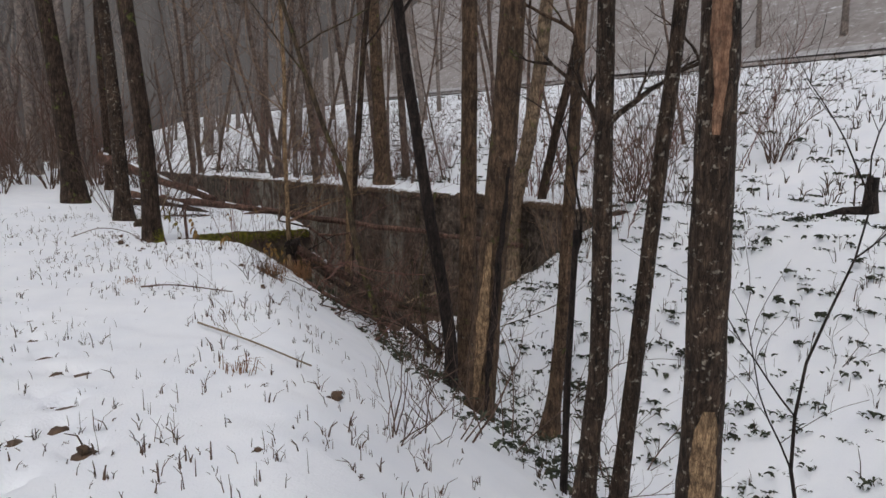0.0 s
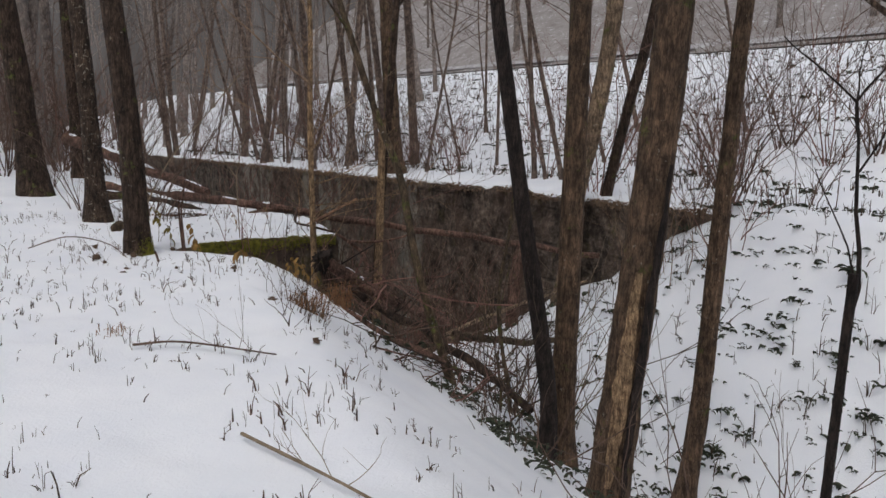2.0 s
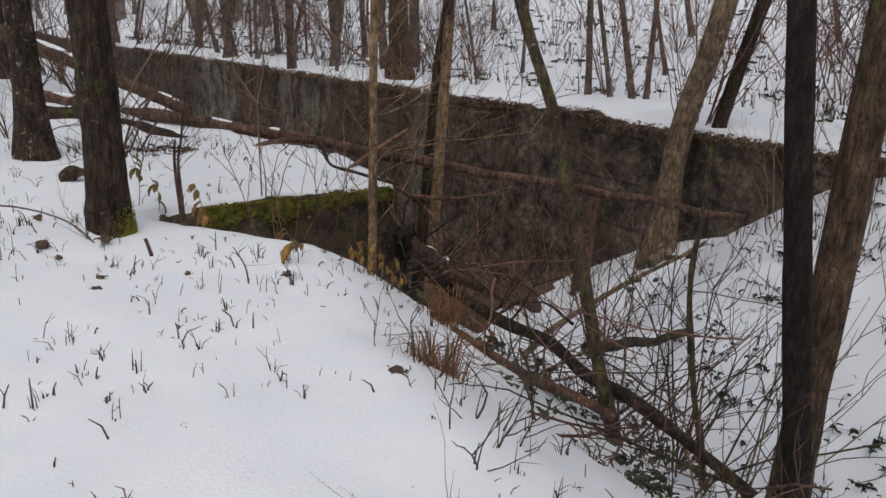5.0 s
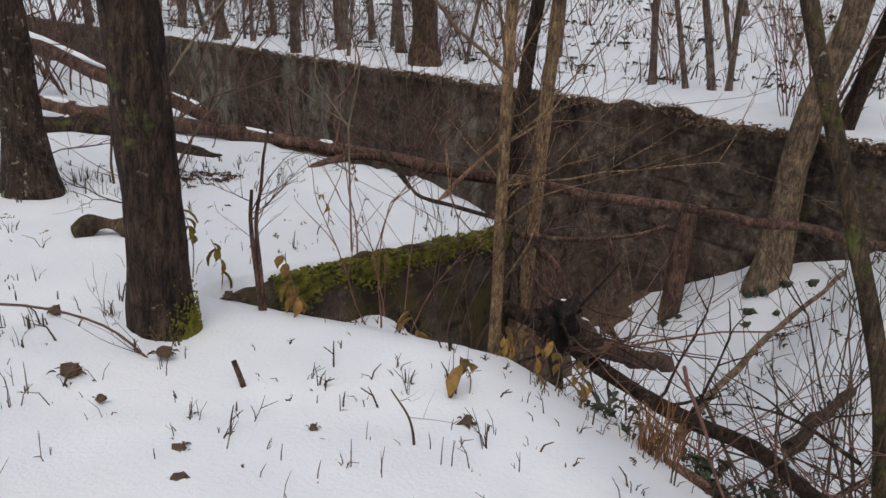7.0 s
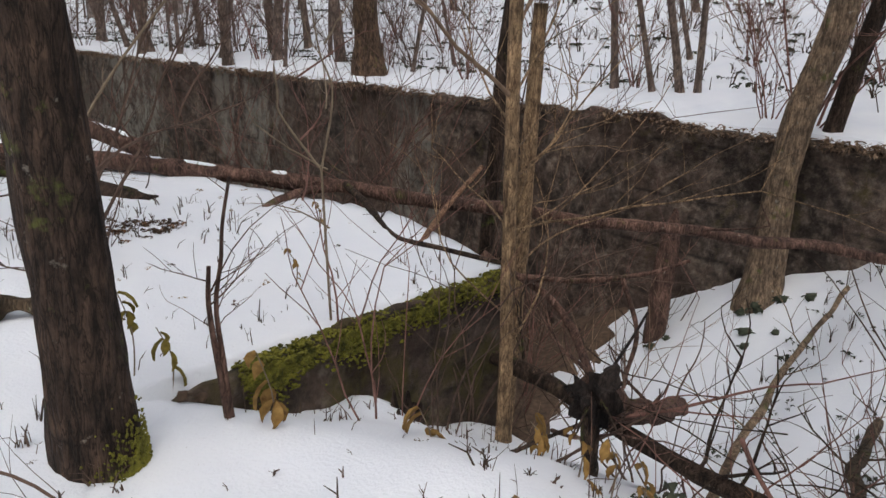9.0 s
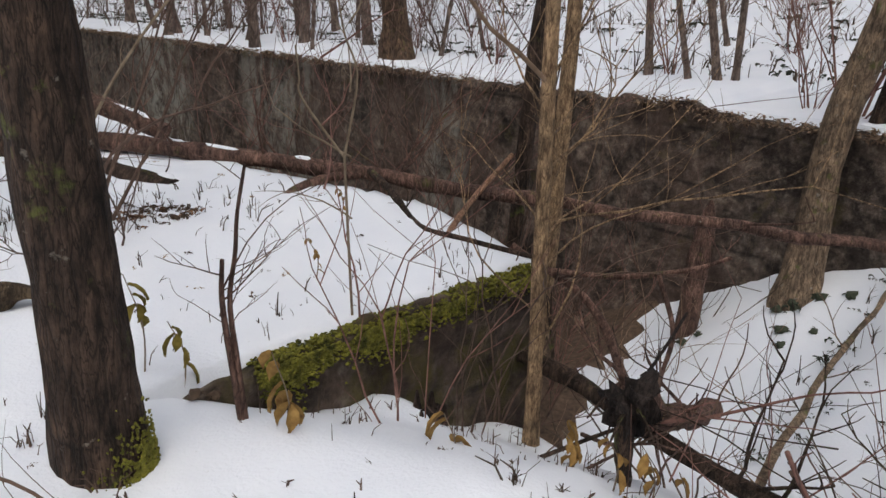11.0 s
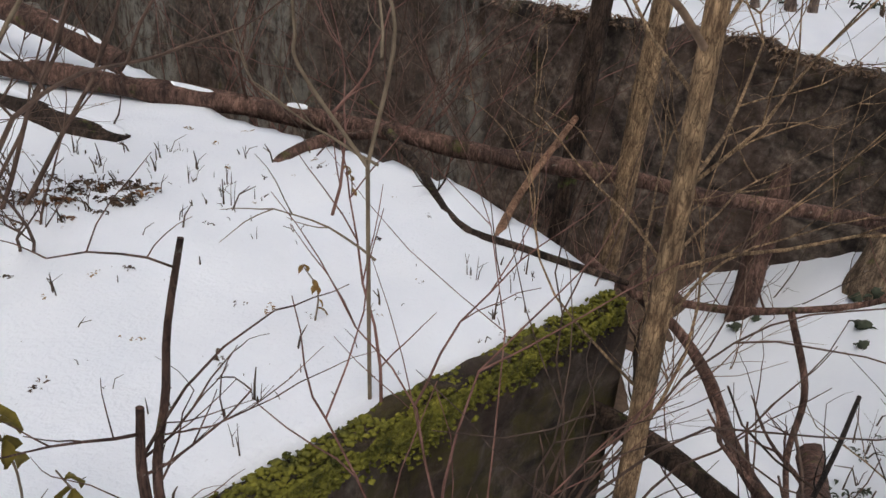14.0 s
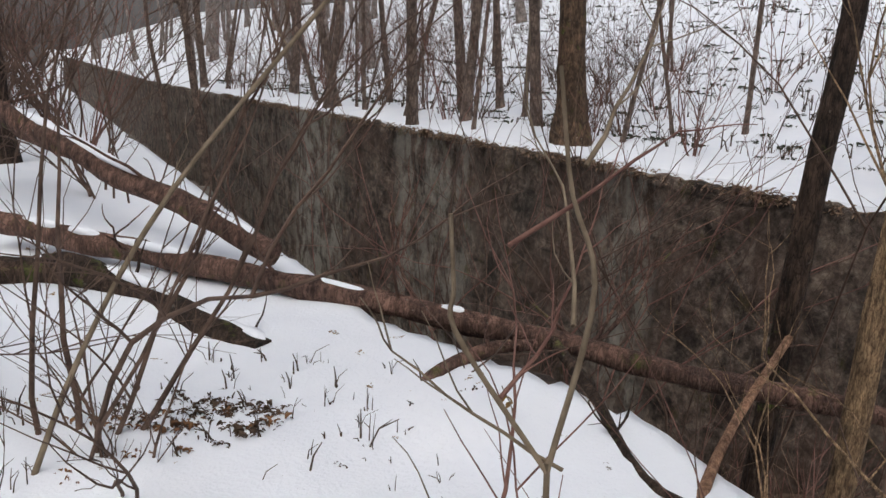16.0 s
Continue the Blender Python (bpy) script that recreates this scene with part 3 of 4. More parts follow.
tree("tree", "pale twin-stemmed tree before the far wall", [(1.35, 15.6, -1.45), (1.42, 15.58, 0.18), (1.62, 15.46, 1.28), (1.82, 15.4, 2.6)], 0.16, BARK_PALE, 12, seed=13, flare=0.7)
tree("tree", "dark stem beside a paler tree by the far wall", [(1.75, 15.75, -1.3), (1.95, 15.7, 0.2), (2.2, 15.6, 1.6), (2.5, 15.5, 3.0)], 0.1, BARK_DARK, 10, seed=18, flare=0.4)
tree("sapling", "thin tan-barked sapling by the wall corner", [(-2.44, 12.45, -0.8), (-2.45, 12.46, 0.09), (-2.47, 12.46, 1.41), (-2.45, 12.45, 2.6)], 0.04, BARK_TAN, 5, seed=14, flare=0.4, crown=8, low=0.35, twig=WEED_LIGHT, limbs=[(0.6, (0.8, 0.7, 0.7), 1.1, 0.007), (0.75, (-0.5, 0.9, 0.7), 0.9, 0.006), (1.2, (1.0, 0.4, 0.25), 1.3, 0.008), (1.55, (1.0, 0.7, 0.2), 1.2, 0.008), (1.65, (0.5, 1.0, 0.1), 1.1, 0.007), (0.95, (0.9, 0.6, 0.5), 0.9, 0.007), (1.0, (0.1, 1.0, 0.35), 1.0, 0.008), (1.15, (0.7, 0.9, 0.3), 1.0, 0.008), (1.3, (-0.3, 0.9, 0.6), 0.8, 0.006), (1.45, (0.9, 0.1, 0.6), 0.9, 0.007), (1.7, (-0.2, 0.9, 0.5), 1.0, 0.007), (1.9, (0.6, 0.5, 0.6), 0.9, 0.007), (2.1, (0.3, 0.9, 0.5), 0.8, 0.006)])
tree("tree", "dark bare tree in the lock's mouth", [(-1.85, 15.1, -2.0), (-1.70, 15.15, 0.65), (-1.6, 15.2, 1.7), (-1.5, 15.3, 3.2)], 0.075, BARK_DARK, 9, seed=15, flare=0.4)
tree("tree", "mossy leaning young tree on the slope", [(-0.82, 10.72, -1.2), (-1.02, 10.68, -0.55), (-1.19, 10.67, 0.09), (-1.36, 10.95, 0.92), (-1.62, 11.0, 1.6)], 0.046, BARK_MOSS, 5, seed=16, flare=0.3, crown=4)
tree("tree", "stout bare tree on the far bank", [(-1.71, 22.85, 0.25), (-1.8, 22.9, 2.0), (-1.9, 22.9, 4.0)], 0.2, BARK_BROWN, 13, seed=17)

# ---- snag and logs ----
snag = thing("broken_snag", "broken dead trunk standing in the lock's mouth", "dead tree", at=(-1.8, 14.4, -2.0))
part("trunk", Shape().tube(curve([(0, 0, -0.2), (0.07, -0.02, 1.5), (0.13, -0.04, 3.5)], 24), taper(0.07, 0.052, 24), 10, 0.2), BARK_TAN, snag)


LOGS = []


def log(label, pts, r0, r1, mat, seed=1, stubs=3):
    rng = random.Random(seed)
    a = Vector(pts[0])
    ob = thing("fallen_log", label, "log", "fallen logs", a)
    line = curve([Vector(p) - a for p in pts], 70)
    line = [q + Vector((noise.noise(q * 1.7 + Vector((seed, 0, 0))), noise.noise(q * 1.7 + Vector((0, seed, 0))), noise.noise(q * 1.9 + Vector((0, 0, seed))))) * 0.05 for q in line]
    radii = [r * (1 + 0.22 * noise.noise(q * 3 + Vector((seed, 7, 0)))) for r, q in zip(taper(r0, r1, 70), line)]
    part("trunk", Shape().tube(line, radii, 12, 0.3), mat, ob)
    for i in range(stubs):
        q = line[rng.randrange(10, 66)]
        forked("branch_stub", ob, mat, q, (rng.uniform(-1, 1), rng.uniform(-1, 1), rng.uniform(0.0, 0.8)), rng.uniform(0.25, 0.9), min(r1 * 0.3, 0.016), rng)
    LOGS.append((ob, pts, r0 * 0.5 + r1 * 0.5))
    return ob


log("long reddish fallen log lying across the lock", [(-6.31, 15.93, 0.38), (-5.14, 15.58, 0.27), (-3.4, 15.06, 0.12), (-1.91, 14.61, -0.03), (-0.6, 14.2, -0.17), (1.4, 13.6, -0.35)], 0.07, 0.04, LOG_RED, 21, 9)
log("slanting fallen log with snow along its top", [(-7.6, 17.63, 1.1), (-6.84, 17.15, 0.9), (-4.56, 15.71, 0.26)], 0.10, 0.075, LOG_RED, 22, 3)
log("rotten log lying in the snow", [(-6.04, 15.3, 0.25), (-5.55, 15.3, 0.26), (-5.05, 15.1, 0.2), (-4.65, 14.8, 0.13), (-4.38, 14.65, 0.1)], 0.10, 0.055, BARK_DARK, 23, 2)
log("thick broken trunk with a snowy back lying in the brush", [(-2.27, 11.79, -0.1), (-2.05, 12.0, -0.3), (-1.6, 12.5, -0.7), (-0.73, 13.5, -1.3)], 0.062, 0.066, LOG_RED, 24, 3)
log("dark fallen log lying down the slope", [(-2.45, 13.2, -0.55), (-2.19, 12.9, -0.58), (-1.45, 11.98, -0.8), (-0.75, 11.1, -1.0), (-0.02, 10.25, -1.35)], 0.052, 0.042, BARK_DARK, 25, 4)
log("dark fallen branch propped on the slope", [(-0.74, 11.78, -1.0), (0.46, 12.98, -1.4), (2.0, 14.1, -1.5)], 0.045, 0.03, BARK_MOSS, 29, 6)
log("dark fallen pole below the bank's edge", [(-1.95, 10.95, -0.5), (-1.55, 10.85, -0.72), (-0.9, 10.6, -1.0)], 0.04, 0.03, LOG_RED, 30, 3)
log("grey leaning pole across the brush", [(-1.05, 12.55, -1.4), (-0.68, 12.86, -1.24), (0.1, 13.5, -1.1), (1.43, 14.52, -0.9)], 0.032, 0.02, BARK_PALE, 31, 4)
log("grey leaning pole across the brush", [(-0.2, 10.6, -1.5), (-0.3, 10.9, -0.5), (-0.1, 11.4, 0.7)], 0.024, 0.016, BARK_MOSS, 32, 4)
log("reddish fallen limb hanging from the wall corner", [(-2.3, 13.45, 0.0), (-1.95, 13.3, -0.2), (-1.81, 13.08, -0.4), (-1.86, 12.6, -0.52), (-2.02, 12.2, -0.42), (-2.2, 11.9, -0.2)], 0.022, 0.026, LOG_RED, 27, 3)


def cap_snow(ob, pts, r, gaps=0.5, seed=1):
    """Snow lying in broken strips along the top of a log."""
    line = curve(pts, 60)
    run, base = [], Vector(pts[0])
    for i, p in enumerate(line):
        if noise.noise(Vector((i * 0.21, seed * 3.7, 0))) > gaps - 0.5:
            run.append(p + Vector((0, 0, r * 0.86)))
        if (i == 60 or noise.noise(Vector((i * 0.21, seed * 3.7, 0))) <= gaps - 0.5) and len(run) > 2:
            k = len(run) - 1
            part("snow_strip", Shape().tube([q - base for q in run], [r * 0.5 * math.sin(math.pi * min(1, max(0.06, j / k))) ** 0.4 for j in range(k + 1)], 7, 0.25), SNOW, ob, "thin strip of snow")
            run = []


cap_snow(LOGS[1][0], LOGS[1][1], 0.09, 0.3, 88)
cap_snow(LOGS[2][0], LOGS[2][1], 0.07, 0.5, 75)
cap_snow(LOGS[3][0], LOGS[3][1][1:3], 0.06, 0.3, 88)
cap_snow(LOGS[0][0], LOGS[0][1][:3], 0.062, 0.42, 67)

# ---- debris on the lock's floor ----
def chamber_floor():
    s = Shape()
    nu, nv = 90, 26
    us2 = [0.4 - 40 * (i / nu) ** 1.6 for i in range(nu + 1)]
    for i, u in enumerate(us2):
        for j in range(nv + 1):
            v = -0.9 + (WIDTH + 0.9) * j / nv
            p = place(u, v)
            edge = -0.75 - 0.28 * max(0, v - 1.0) + 0.5 * noise.noise(Vector((u, v, 1)) * 1.4) + 0.25 * noise.noise(Vector((u, v, 1)) * 5)
            z = ground_at(p.x, p.y)
            if v < float(near_face(np.array(u))) + 0.02:
                z = -5.0
            lift = 0.05 if u < edge else -0.25
            s.v.append(Vector((p.x, p.y, min(z, -0.6) + lift + 0.05 * noise.noise(p * 4.0) + 0.03 * noise.noise(p * 11))))
    for i in range(nu):
        for j in range(nv):
            a = i * (nv + 1) + j
            s.f.append((a, a + 1, a + nv + 2, a + nv + 1))
    tagged(new("leaf_litter", s.mesh("leaf_litter", LITTER)), "dark wet leaves and mud on the lock's floor", "leaf litter", kind="structure")


chamber_floor()


# ---- shrubs ----
def shrub(label, at, stems, tall, r, mat, seed, lean=0.35, depth=2, category="shrub", name="shrub", group="bare shrubs", spread_r=0.12):
    rng = random.Random(seed)
    ob = thing(name, label, category, group, at)
    for i in range(stems):
        a = rng.uniform(0, 6.283)
        foot = Vector((math.cos(a), math.sin(a), 0)) * rng.uniform(0, spread_r)
        s = Shape()
        grow(s, foot - Vector((0, 0, 0.1)), (math.cos(a) * lean * rng.uniform(0.2, 1.6), math.sin(a) * lean * rng.uniform(0.2, 1.6), 1), tall * rng.uniform(0.6, 1.05), r * rng.uniform(0.6, 1.1), depth, rng, 0.0, 6)
        part("stem", s, mat, ob)
    return ob


def scatter(kinds, spots, seed, low=0.75, high=1.3):
    rng = random.Random(seed)
    for x, y in spots:
        k = rng.choice(kinds)
        f = rng.uniform(low, high)
        copy_thing(k, pose(x, y, ground_at(x, y) + bumps(x, y) - 0.02, rng.uniform(-4, 4), rng.uniform(-4, 4), rng.uniform(0, 360)) @ Matrix.Scale(f, 4))


rng = random.Random(41)
thickets = [shrub("leafless reddish thicket on the far bank", place(-6 - 2.1 * i, 5.6 + 0.7 * (i % 3), ground_at(*place(-6 - 2.1 * i, 5.6 + 0.7 * (i % 3)).xy)), 7 + i % 3, 1.5 + 0.3 * i, 0.012, (TWIG_RED, TWIG, TWIG)[i % 3], 50 + i, 0.4) for i in range(5)]
spots = []
for i in range(46):
    u, v = -36 * rng.random() ** 1.3 + 2.5, 4.75 + 5.5 * rng.random() ** 1.6
    spots.append(tuple(place(u, v).xy))
scatter(thickets, spots, 42)
# brush in the hollow before the end wall
brush = [shrub("tangled brown brush in the hollow", place(1.0 + 0.5 * i, 0.2 + 0.3 * i, ground_at(*place(1.0 + 0.5 * i, 0.2 + 0.3 * i).xy)), 4, 1.1 + 0.12 * i, 0.011, (TWIG, TWIG_RED, WEED, TWIG)[i], 60 + i, 0.75, group="brush in the hollow", depth=1 + i % 2) for i in range(4)]
spots = [tuple(place(rng.uniform(-1.6, -0.3), rng.uniform(0.0, 1.9)).xy) for _ in range(5)]
spots += [tuple(place(rng.uniform(-7, -0.8), rng.uniform(0.1, 4.0)).xy) for _ in range(20)]
scatter(brush, spots, 43, 0.6, 1.15)
spots = [tuple(place(rng.uniform(3.0, 9.5), rng.uniform(-1.2, 4.5)).xy) for _ in range(6)]
scatter(brush, spots, 44, 0.45, 0.8)
# shrubs on the wooded bank
spots = [(rng.uniform(-16, -5.5), rng.uniform(15.5, 34)) for _ in range(70)]
scatter(thickets, [q for q in spots if uv(*q)[1] < -1.2], 45, 0.6, 1.1)

# ---- woods beyond ----
def plain_tree(label, r, tall, seed, mat, at):
    lean = random.Random(seed).uniform(-0.8, 0.8)
    return tree("tree", label, [at, (at[0] + lean, at[1], at[2] + tall * 0.35)], r, mat, tall, seed=seed, flare=0.35, crown=6, segs=9)


def on_ground(x, y):
    return (x, y, ground_at(x, y))


bank_kinds = [plain_tree("bare brown tree on the far bank", 0.06 + 0.025 * i, 8 + i, 70 + i, BARK_FAR, on_ground(x, y)) for i, (x, y) in enumerate([(-4.36, 27.72), (-2.37, 28.59), (-6.21, 30.63), (-9.74, 32.46)])]
scatter(bank_kinds, [(-3.16, 29.1), (-4.96, 31.3), (-7.02, 32.72), (-10.4, 32.0), (-9.75, 44.1), (-12.7, 44.8), (-3.17, 26.5), (-4.18, 26.2), (-6.34, 30.0), (-1.94, 25.3), (-8.3, 36.4), (-1.19, 26.05), (-12.3, 40.4), (-8.0, 41)], 71, 0.8, 1.3)
thin_kinds = [plain_tree("thin bare young tree on the far bank", 0.032 + 0.01 * i, 5 + i, 80 + i, BARK_FAR, on_ground(x, y)) for i, (x, y) in enumerate([(0.0, 23.62), (0.9, 23.0), (1.71, 18.3)])]
spots = [(1.42, 18.5), (3.07, 20.49), (1.9, 18.2)]
for i in range(24):
    spots.append(tuple(place(-34 * rng.random() + 1.5, 5.0 + 5.5 * rng.random() ** 1.4).xy))
scatter(thin_kinds, spots, 82, 0.8, 1.4)
# the haze on these far trees comes from their bark's grey
haze_kinds = [plain_tree("bare tree in the misty woods, bark greyed for haze", 0.1 + 0.04 * i, 11 + i, 90 + i, BARK_HAZY, on_ground(x, y)) for i, (x, y) in enumerate([(-16.7, 30.5), (-13.6, 27.9), (-12.3, 24.0)])]
spots = []
while len(spots) < 95:
    x, y = rng.uniform(-34, 4), rng.uniform(20, 78)
    u, v = uv(x, y)
    if v < -2 or 5 < v < 17 and u < -22:
        spots.append((x, y))
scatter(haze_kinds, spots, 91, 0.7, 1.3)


def hill_tree_spots():
    out = []
    for i in range(80):
        out.append((rng.uniform(-110, 8), rng.uniform(26, 48)))
    return out


for u, v in hill_tree_spots():
    q = place(u, v)
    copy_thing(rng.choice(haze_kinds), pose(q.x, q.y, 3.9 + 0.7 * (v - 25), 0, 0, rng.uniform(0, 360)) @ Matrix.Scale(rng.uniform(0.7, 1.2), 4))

# ---- weeds and tufts in the snow ----
def weed_patch(name, label, count, area, mat, seed, low, high, r=0.0022):
    rng = random.Random(seed)
    s = Shape()
    made = 0
    while made < count:
        x, y = area(rng)
        u, v = uv(x, y)
        if u < 0.4 and near_face(np.array(u)) - 0.15 < v < WIDTH + 0.15:
            continue
        if noise.noise(Vector((x, y, seed)) * 1.1) < rng.uniform(-0.35, 0.3):
            continue
        made += 1
        z = ground_at(x, y) + bumps(x, y) - 0.02
        for _ in range(rng.choice([1, 1, 1, 2, 3, 5])):
            h = rng.uniform(low, high) * rng.uniform(0.3, 1.0)
            a = rng.uniform(0, 6.283)
            lean = rng.uniform(0, 0.9) ** 1.5
            o = Vector((x + rng.gauss(0, 0.012), y + rng.gauss(0, 0.012), z))
            out = Vector((math.cos(a), math.sin(a), 0)) * (h * lean)
            p = [o, o + out * 0.35 + Vector((0, 0, h * 0.55)), o + out + Vector((0, 0, h * (1 - 0.35 * lean)))]
            k = r * rng.choice([0.7, 1.0, 1.0, 1.8])
            s.tube(p, [k * 1.3, k, k * 0.5], 3, cap=False)
            if rng.random() < 0.4:
                b = a + rng.uniform(-1.5, 1.5)
                s.tube([p[1], p[1] + Vector((math.cos(b) * h * 0.3, math.sin(b) * h * 0.3, h * 0.25))], [k * 0.8, k * 0.4], 3, cap=False)
    return tagged(new(name, s.mesh(name, mat)), label, "weeds", kind="stuff")


def bank_area(g):
    y = g.uniform(2.0, 14.5)
    return g.uniform(-7.5, 0.6 - 0.28 * y + 0.5), y


def slope_area(g):
    q = place(g.uniform(1.6, 11), g.uniform(-1.2, 5.0))
    return q.x, q.y


def hill_area(g):
    q = place(g.uniform(-34, 14), 6.0 + 13.6 * g.random() ** 1.2)
    return q.x, q.y


weed_patch("dry_weeds", "thin dry weed stalks poking through the snow", 1500, bank_area, WEED, 101, 0.04, 0.17)
weed_patch("dry_weeds", "thin dry weed stalks on the snowy slope", 900, slope_area, WEED, 102, 0.08, 0.4, 0.003)
weed_patch("dry_weeds", "dry weed stalks on the snowy hillside", 3200, hill_area, WEED, 103, 0.12, 0.55, 0.006)


def tuft_patch(name, label, count, area, mat, seed, low, high):
    rng = random.Random(seed)
    s = Shape()
    made = 0
    while made < count:
        x, y = area(rng)
        u, v = uv(x, y)
        if u < 0.4 and near_face(np.array(u)) - 0.15 < v < WIDTH + 0.25:
            continue
        made += 1
        z = ground_at(x, y) + bumps(x, y)
        size = rng.uniform(low, high) * rng.uniform(0.5, 1)
        long = rng.uniform(0, 6.283)
        for _ in range(12):
            a = rng.uniform(0, 6.283)
            k, w = rng.gauss(0, 0.75), rng.gauss(0, 0.3)
            q = Vector((x + (k * math.cos(long) - w * math.sin(long)) * size, y + (k * math.sin(long) + w * math.cos(long)) * size, z - 0.004))
            s.leaf(q, (math.cos(a), math.sin(a), rng.uniform(0.1, 1.3)), (0.2, 0.1, 1), size * rng.uniform(0.25, 0.6), size * rng.uniform(0.12, 0.3), rng.uniform(0.2, 0.9))
    return tagged(new(name, s.mesh(name, mat)), label, "leaf tufts", kind="stuff")


tuft_patch("leaf_tufts", "dark fern tufts and clods on the snowy slope", 950, slope_area, FERN, 111, 0.05, 0.24)
tuft_patch("leaf_tufts", "dark green fern tufts on the snowy hillside", 1500, hill_area, FERN, 112, 0.07, 0.26)
tuft_patch("leaf_tufts", "small dark leaf scraps on the snowy bank", 170, bank_area, LITTER, 113, 0.012, 0.045)

tuft_patch("leaf_tufts", "scraps of brown leaves on the snow by the lock", 60, lambda g: (g.uniform(-6.5, -2.9), g.uniform(12.6, 16)), LEAF, 114, 0.012, 0.035)

# ---- things on the bank, one by one ----
def stick(label, pts, r0, r1, mat, seed, twigs=2, name="stick", group="sticks in the snow"):
    g = random.Random(seed)
    a = Vector(pts[0])
    ob = thing(name, label, "stick", group, a)
    line = curve([Vector(p) - a for p in pts], 16)
    part("stem", Shape().tube(line, taper(r0, r1, 16), 7, 0.18), mat, ob)
    for i in range(twigs):
        q = line[g.randrange(5, 16)]
        forked("twig", ob, mat, q, (g.uniform(-1, 1), g.uniform(-1, 1), g.uniform(0.1, 1)), g.uniform(0.15, 0.45), r1 * 0.45, g, 4)
    return ob


stick("tall broken dark stick with bare side twigs", [(-3.79, 11.7, -0.15), (-3.815, 11.71, 0.2), (-3.83, 11.72, 0.44), (-3.8, 11.72, 0.62), (-3.785, 11.72, 0.76), (-3.75, 11.72, 0.93)], 0.0125, 0.0055, LOG_RED, 201, 5)
stick("short broken stick beside a taller one", [(-3.8, 11.68, -0.15), (-3.83, 11.7, 0.15), (-3.855, 11.72, 0.43), (-3.845, 11.72, 0.6)], 0.016, 0.008, LOG_RED, 202, 4)
stick("dark curved branch fallen on the snow", [(-3.02, 14.75, 0.16), (-2.92, 14.24, 0.13), (-2.84, 13.65, 0.08), (-2.6, 13.42, 0.06), (-2.2, 13.18, 0.0)], 0.028, 0.014, BARK_DARK, 203, 3)
stick("bare pinkish branch leaning on the snowy edge", [(-2.72, 13.48, 0.03), (-2.45, 13.9, 0.16), (-2.05, 14.4, 0.34)], 0.021, 0.018, WOOD_BARE, 204, 0)
stick("crooked rotten branch on the snowy edge", [(-3.6, 14.1, 0.02), (-3.62, 14.35, 0.1), (-3.35, 14.65, 0.14), (-3.1, 14.8, 0.12)], 0.04, 0.03, LOG_RED, 205, 2)
stick("long thin dry branch lying on the snow", [(-2.05, 6.47, -0.03), (-1.49, 5.92, -0.04), (-0.91, 5.3, -0.06)], 0.009, 0.006, TWIG_TAN, 206, 4)
stick("long thin dry branch lying on the snow", [(-3.07, 7.91, 0.0), (-2.74, 7.91, 0.02), (-2.1, 7.76, -0.02)], 0.009, 0.005, TWIG, 207, 4)
stick("short stub poking out of the snow", [(-3.8, 10.82, -0.05), (-3.82, 10.82, 0.05), (-3.85, 10.83, 0.14)], 0.014, 0.011, LOG_RED, 208, 0)
stick("thin stick standing in the snow", [(-3.18, 10.38, -0.05), (-3.2, 10.4, 0.1), (-3.27, 10.42, 0.22)], 0.006, 0.003, TWIG, 209, 2)
stick("tan leaning pole rising from the bush", [(-4.92, 13.45, 0.0), (-4.75, 13.6, 0.5), (-4.5, 13.82, 1.01), (-4.0, 14.06, 1.66), (-3.6, 14.3, 2.2)], 0.011, 0.007, TWIG_TAN, 210, 3)
stick("long arched twig bent down to the snow", [(-5.3, 11.2, 0.1), (-4.9, 11.25, 0.22), (-4.45, 11.2, 0.15), (-4.15, 11.08, -0.05)], 0.006, 0.005, TWIG, 211, 3)

sap = thing("sapling", "thin pale sapling forked like a Y", "sapling", "saplings", (-3.34, 12.46, 0.0))
part("stem", Shape().tube(curve([(0, 0, -0.15), (-0.02, 0, 0.45), (-0.03, 0, 0.8)], 14), taper(0.0065, 0.006, 14), 7, 0.1), TWIG_TAN, sap)
part("fork", Shape().tube(curve([(-0.03, 0, 0.78), (-0.20, 0.02, 1.03), (-0.21, 0.02, 1.12), (-0.22, 0.02, 1.25)], 14), taper(0.0058, 0.004, 14), 6, 0.1), TWIG_TAN, sap)
part("fork", Shape().tube(curve([(-0.03, 0, 0.78), (0.03, 0, 1.12), (-0.02, 0.01, 1.3), (-0.05, 0.02, 1.5)], 14), taper(0.0058, 0.0035, 14), 6, 0.1), TWIG_TAN, sap)
gs = random.Random(215)
for i in range(7):
    sh = Shape()
    grow(sh, (0.0 - 0.12 * (i % 2), 0.01, 0.5 + 0.14 * i), (gs.uniform(-1, 1), gs.uniform(-0.4, 1), 0.5), gs.uniform(0.3, 0.7), 0.005, 1, gs, 0, 4)
    part("twig", sh, TWIG_RED if i % 2 else TWIG_TAN, sap)

shrub("many-stemmed dark bush by the path", (-4.85, 13.72, 0.1), 6, 2.0, 0.014, TWIG, 221, 0.3, 2, spread_r=0.16)
shrub("many-stemmed brown bush with drooping twigs", (-4.6, 13.5, 0.08), 8, 0.8, 0.008, TWIG, 222, 0.9, 2, spread_r=0.14)
shrub("thin stems standing at the wall corner", (-2.5, 12.8, -0.95), 5, 1.6, 0.009, TWIG, 223, 0.18, 1, spread_r=0.14)
shrub("thin reddish stems before the mossy wall", (-3.1, 12.0, -0.45), 5, 1.2, 0.006, TWIG_RED, 224, 0.22, 1, spread_r=0.18)
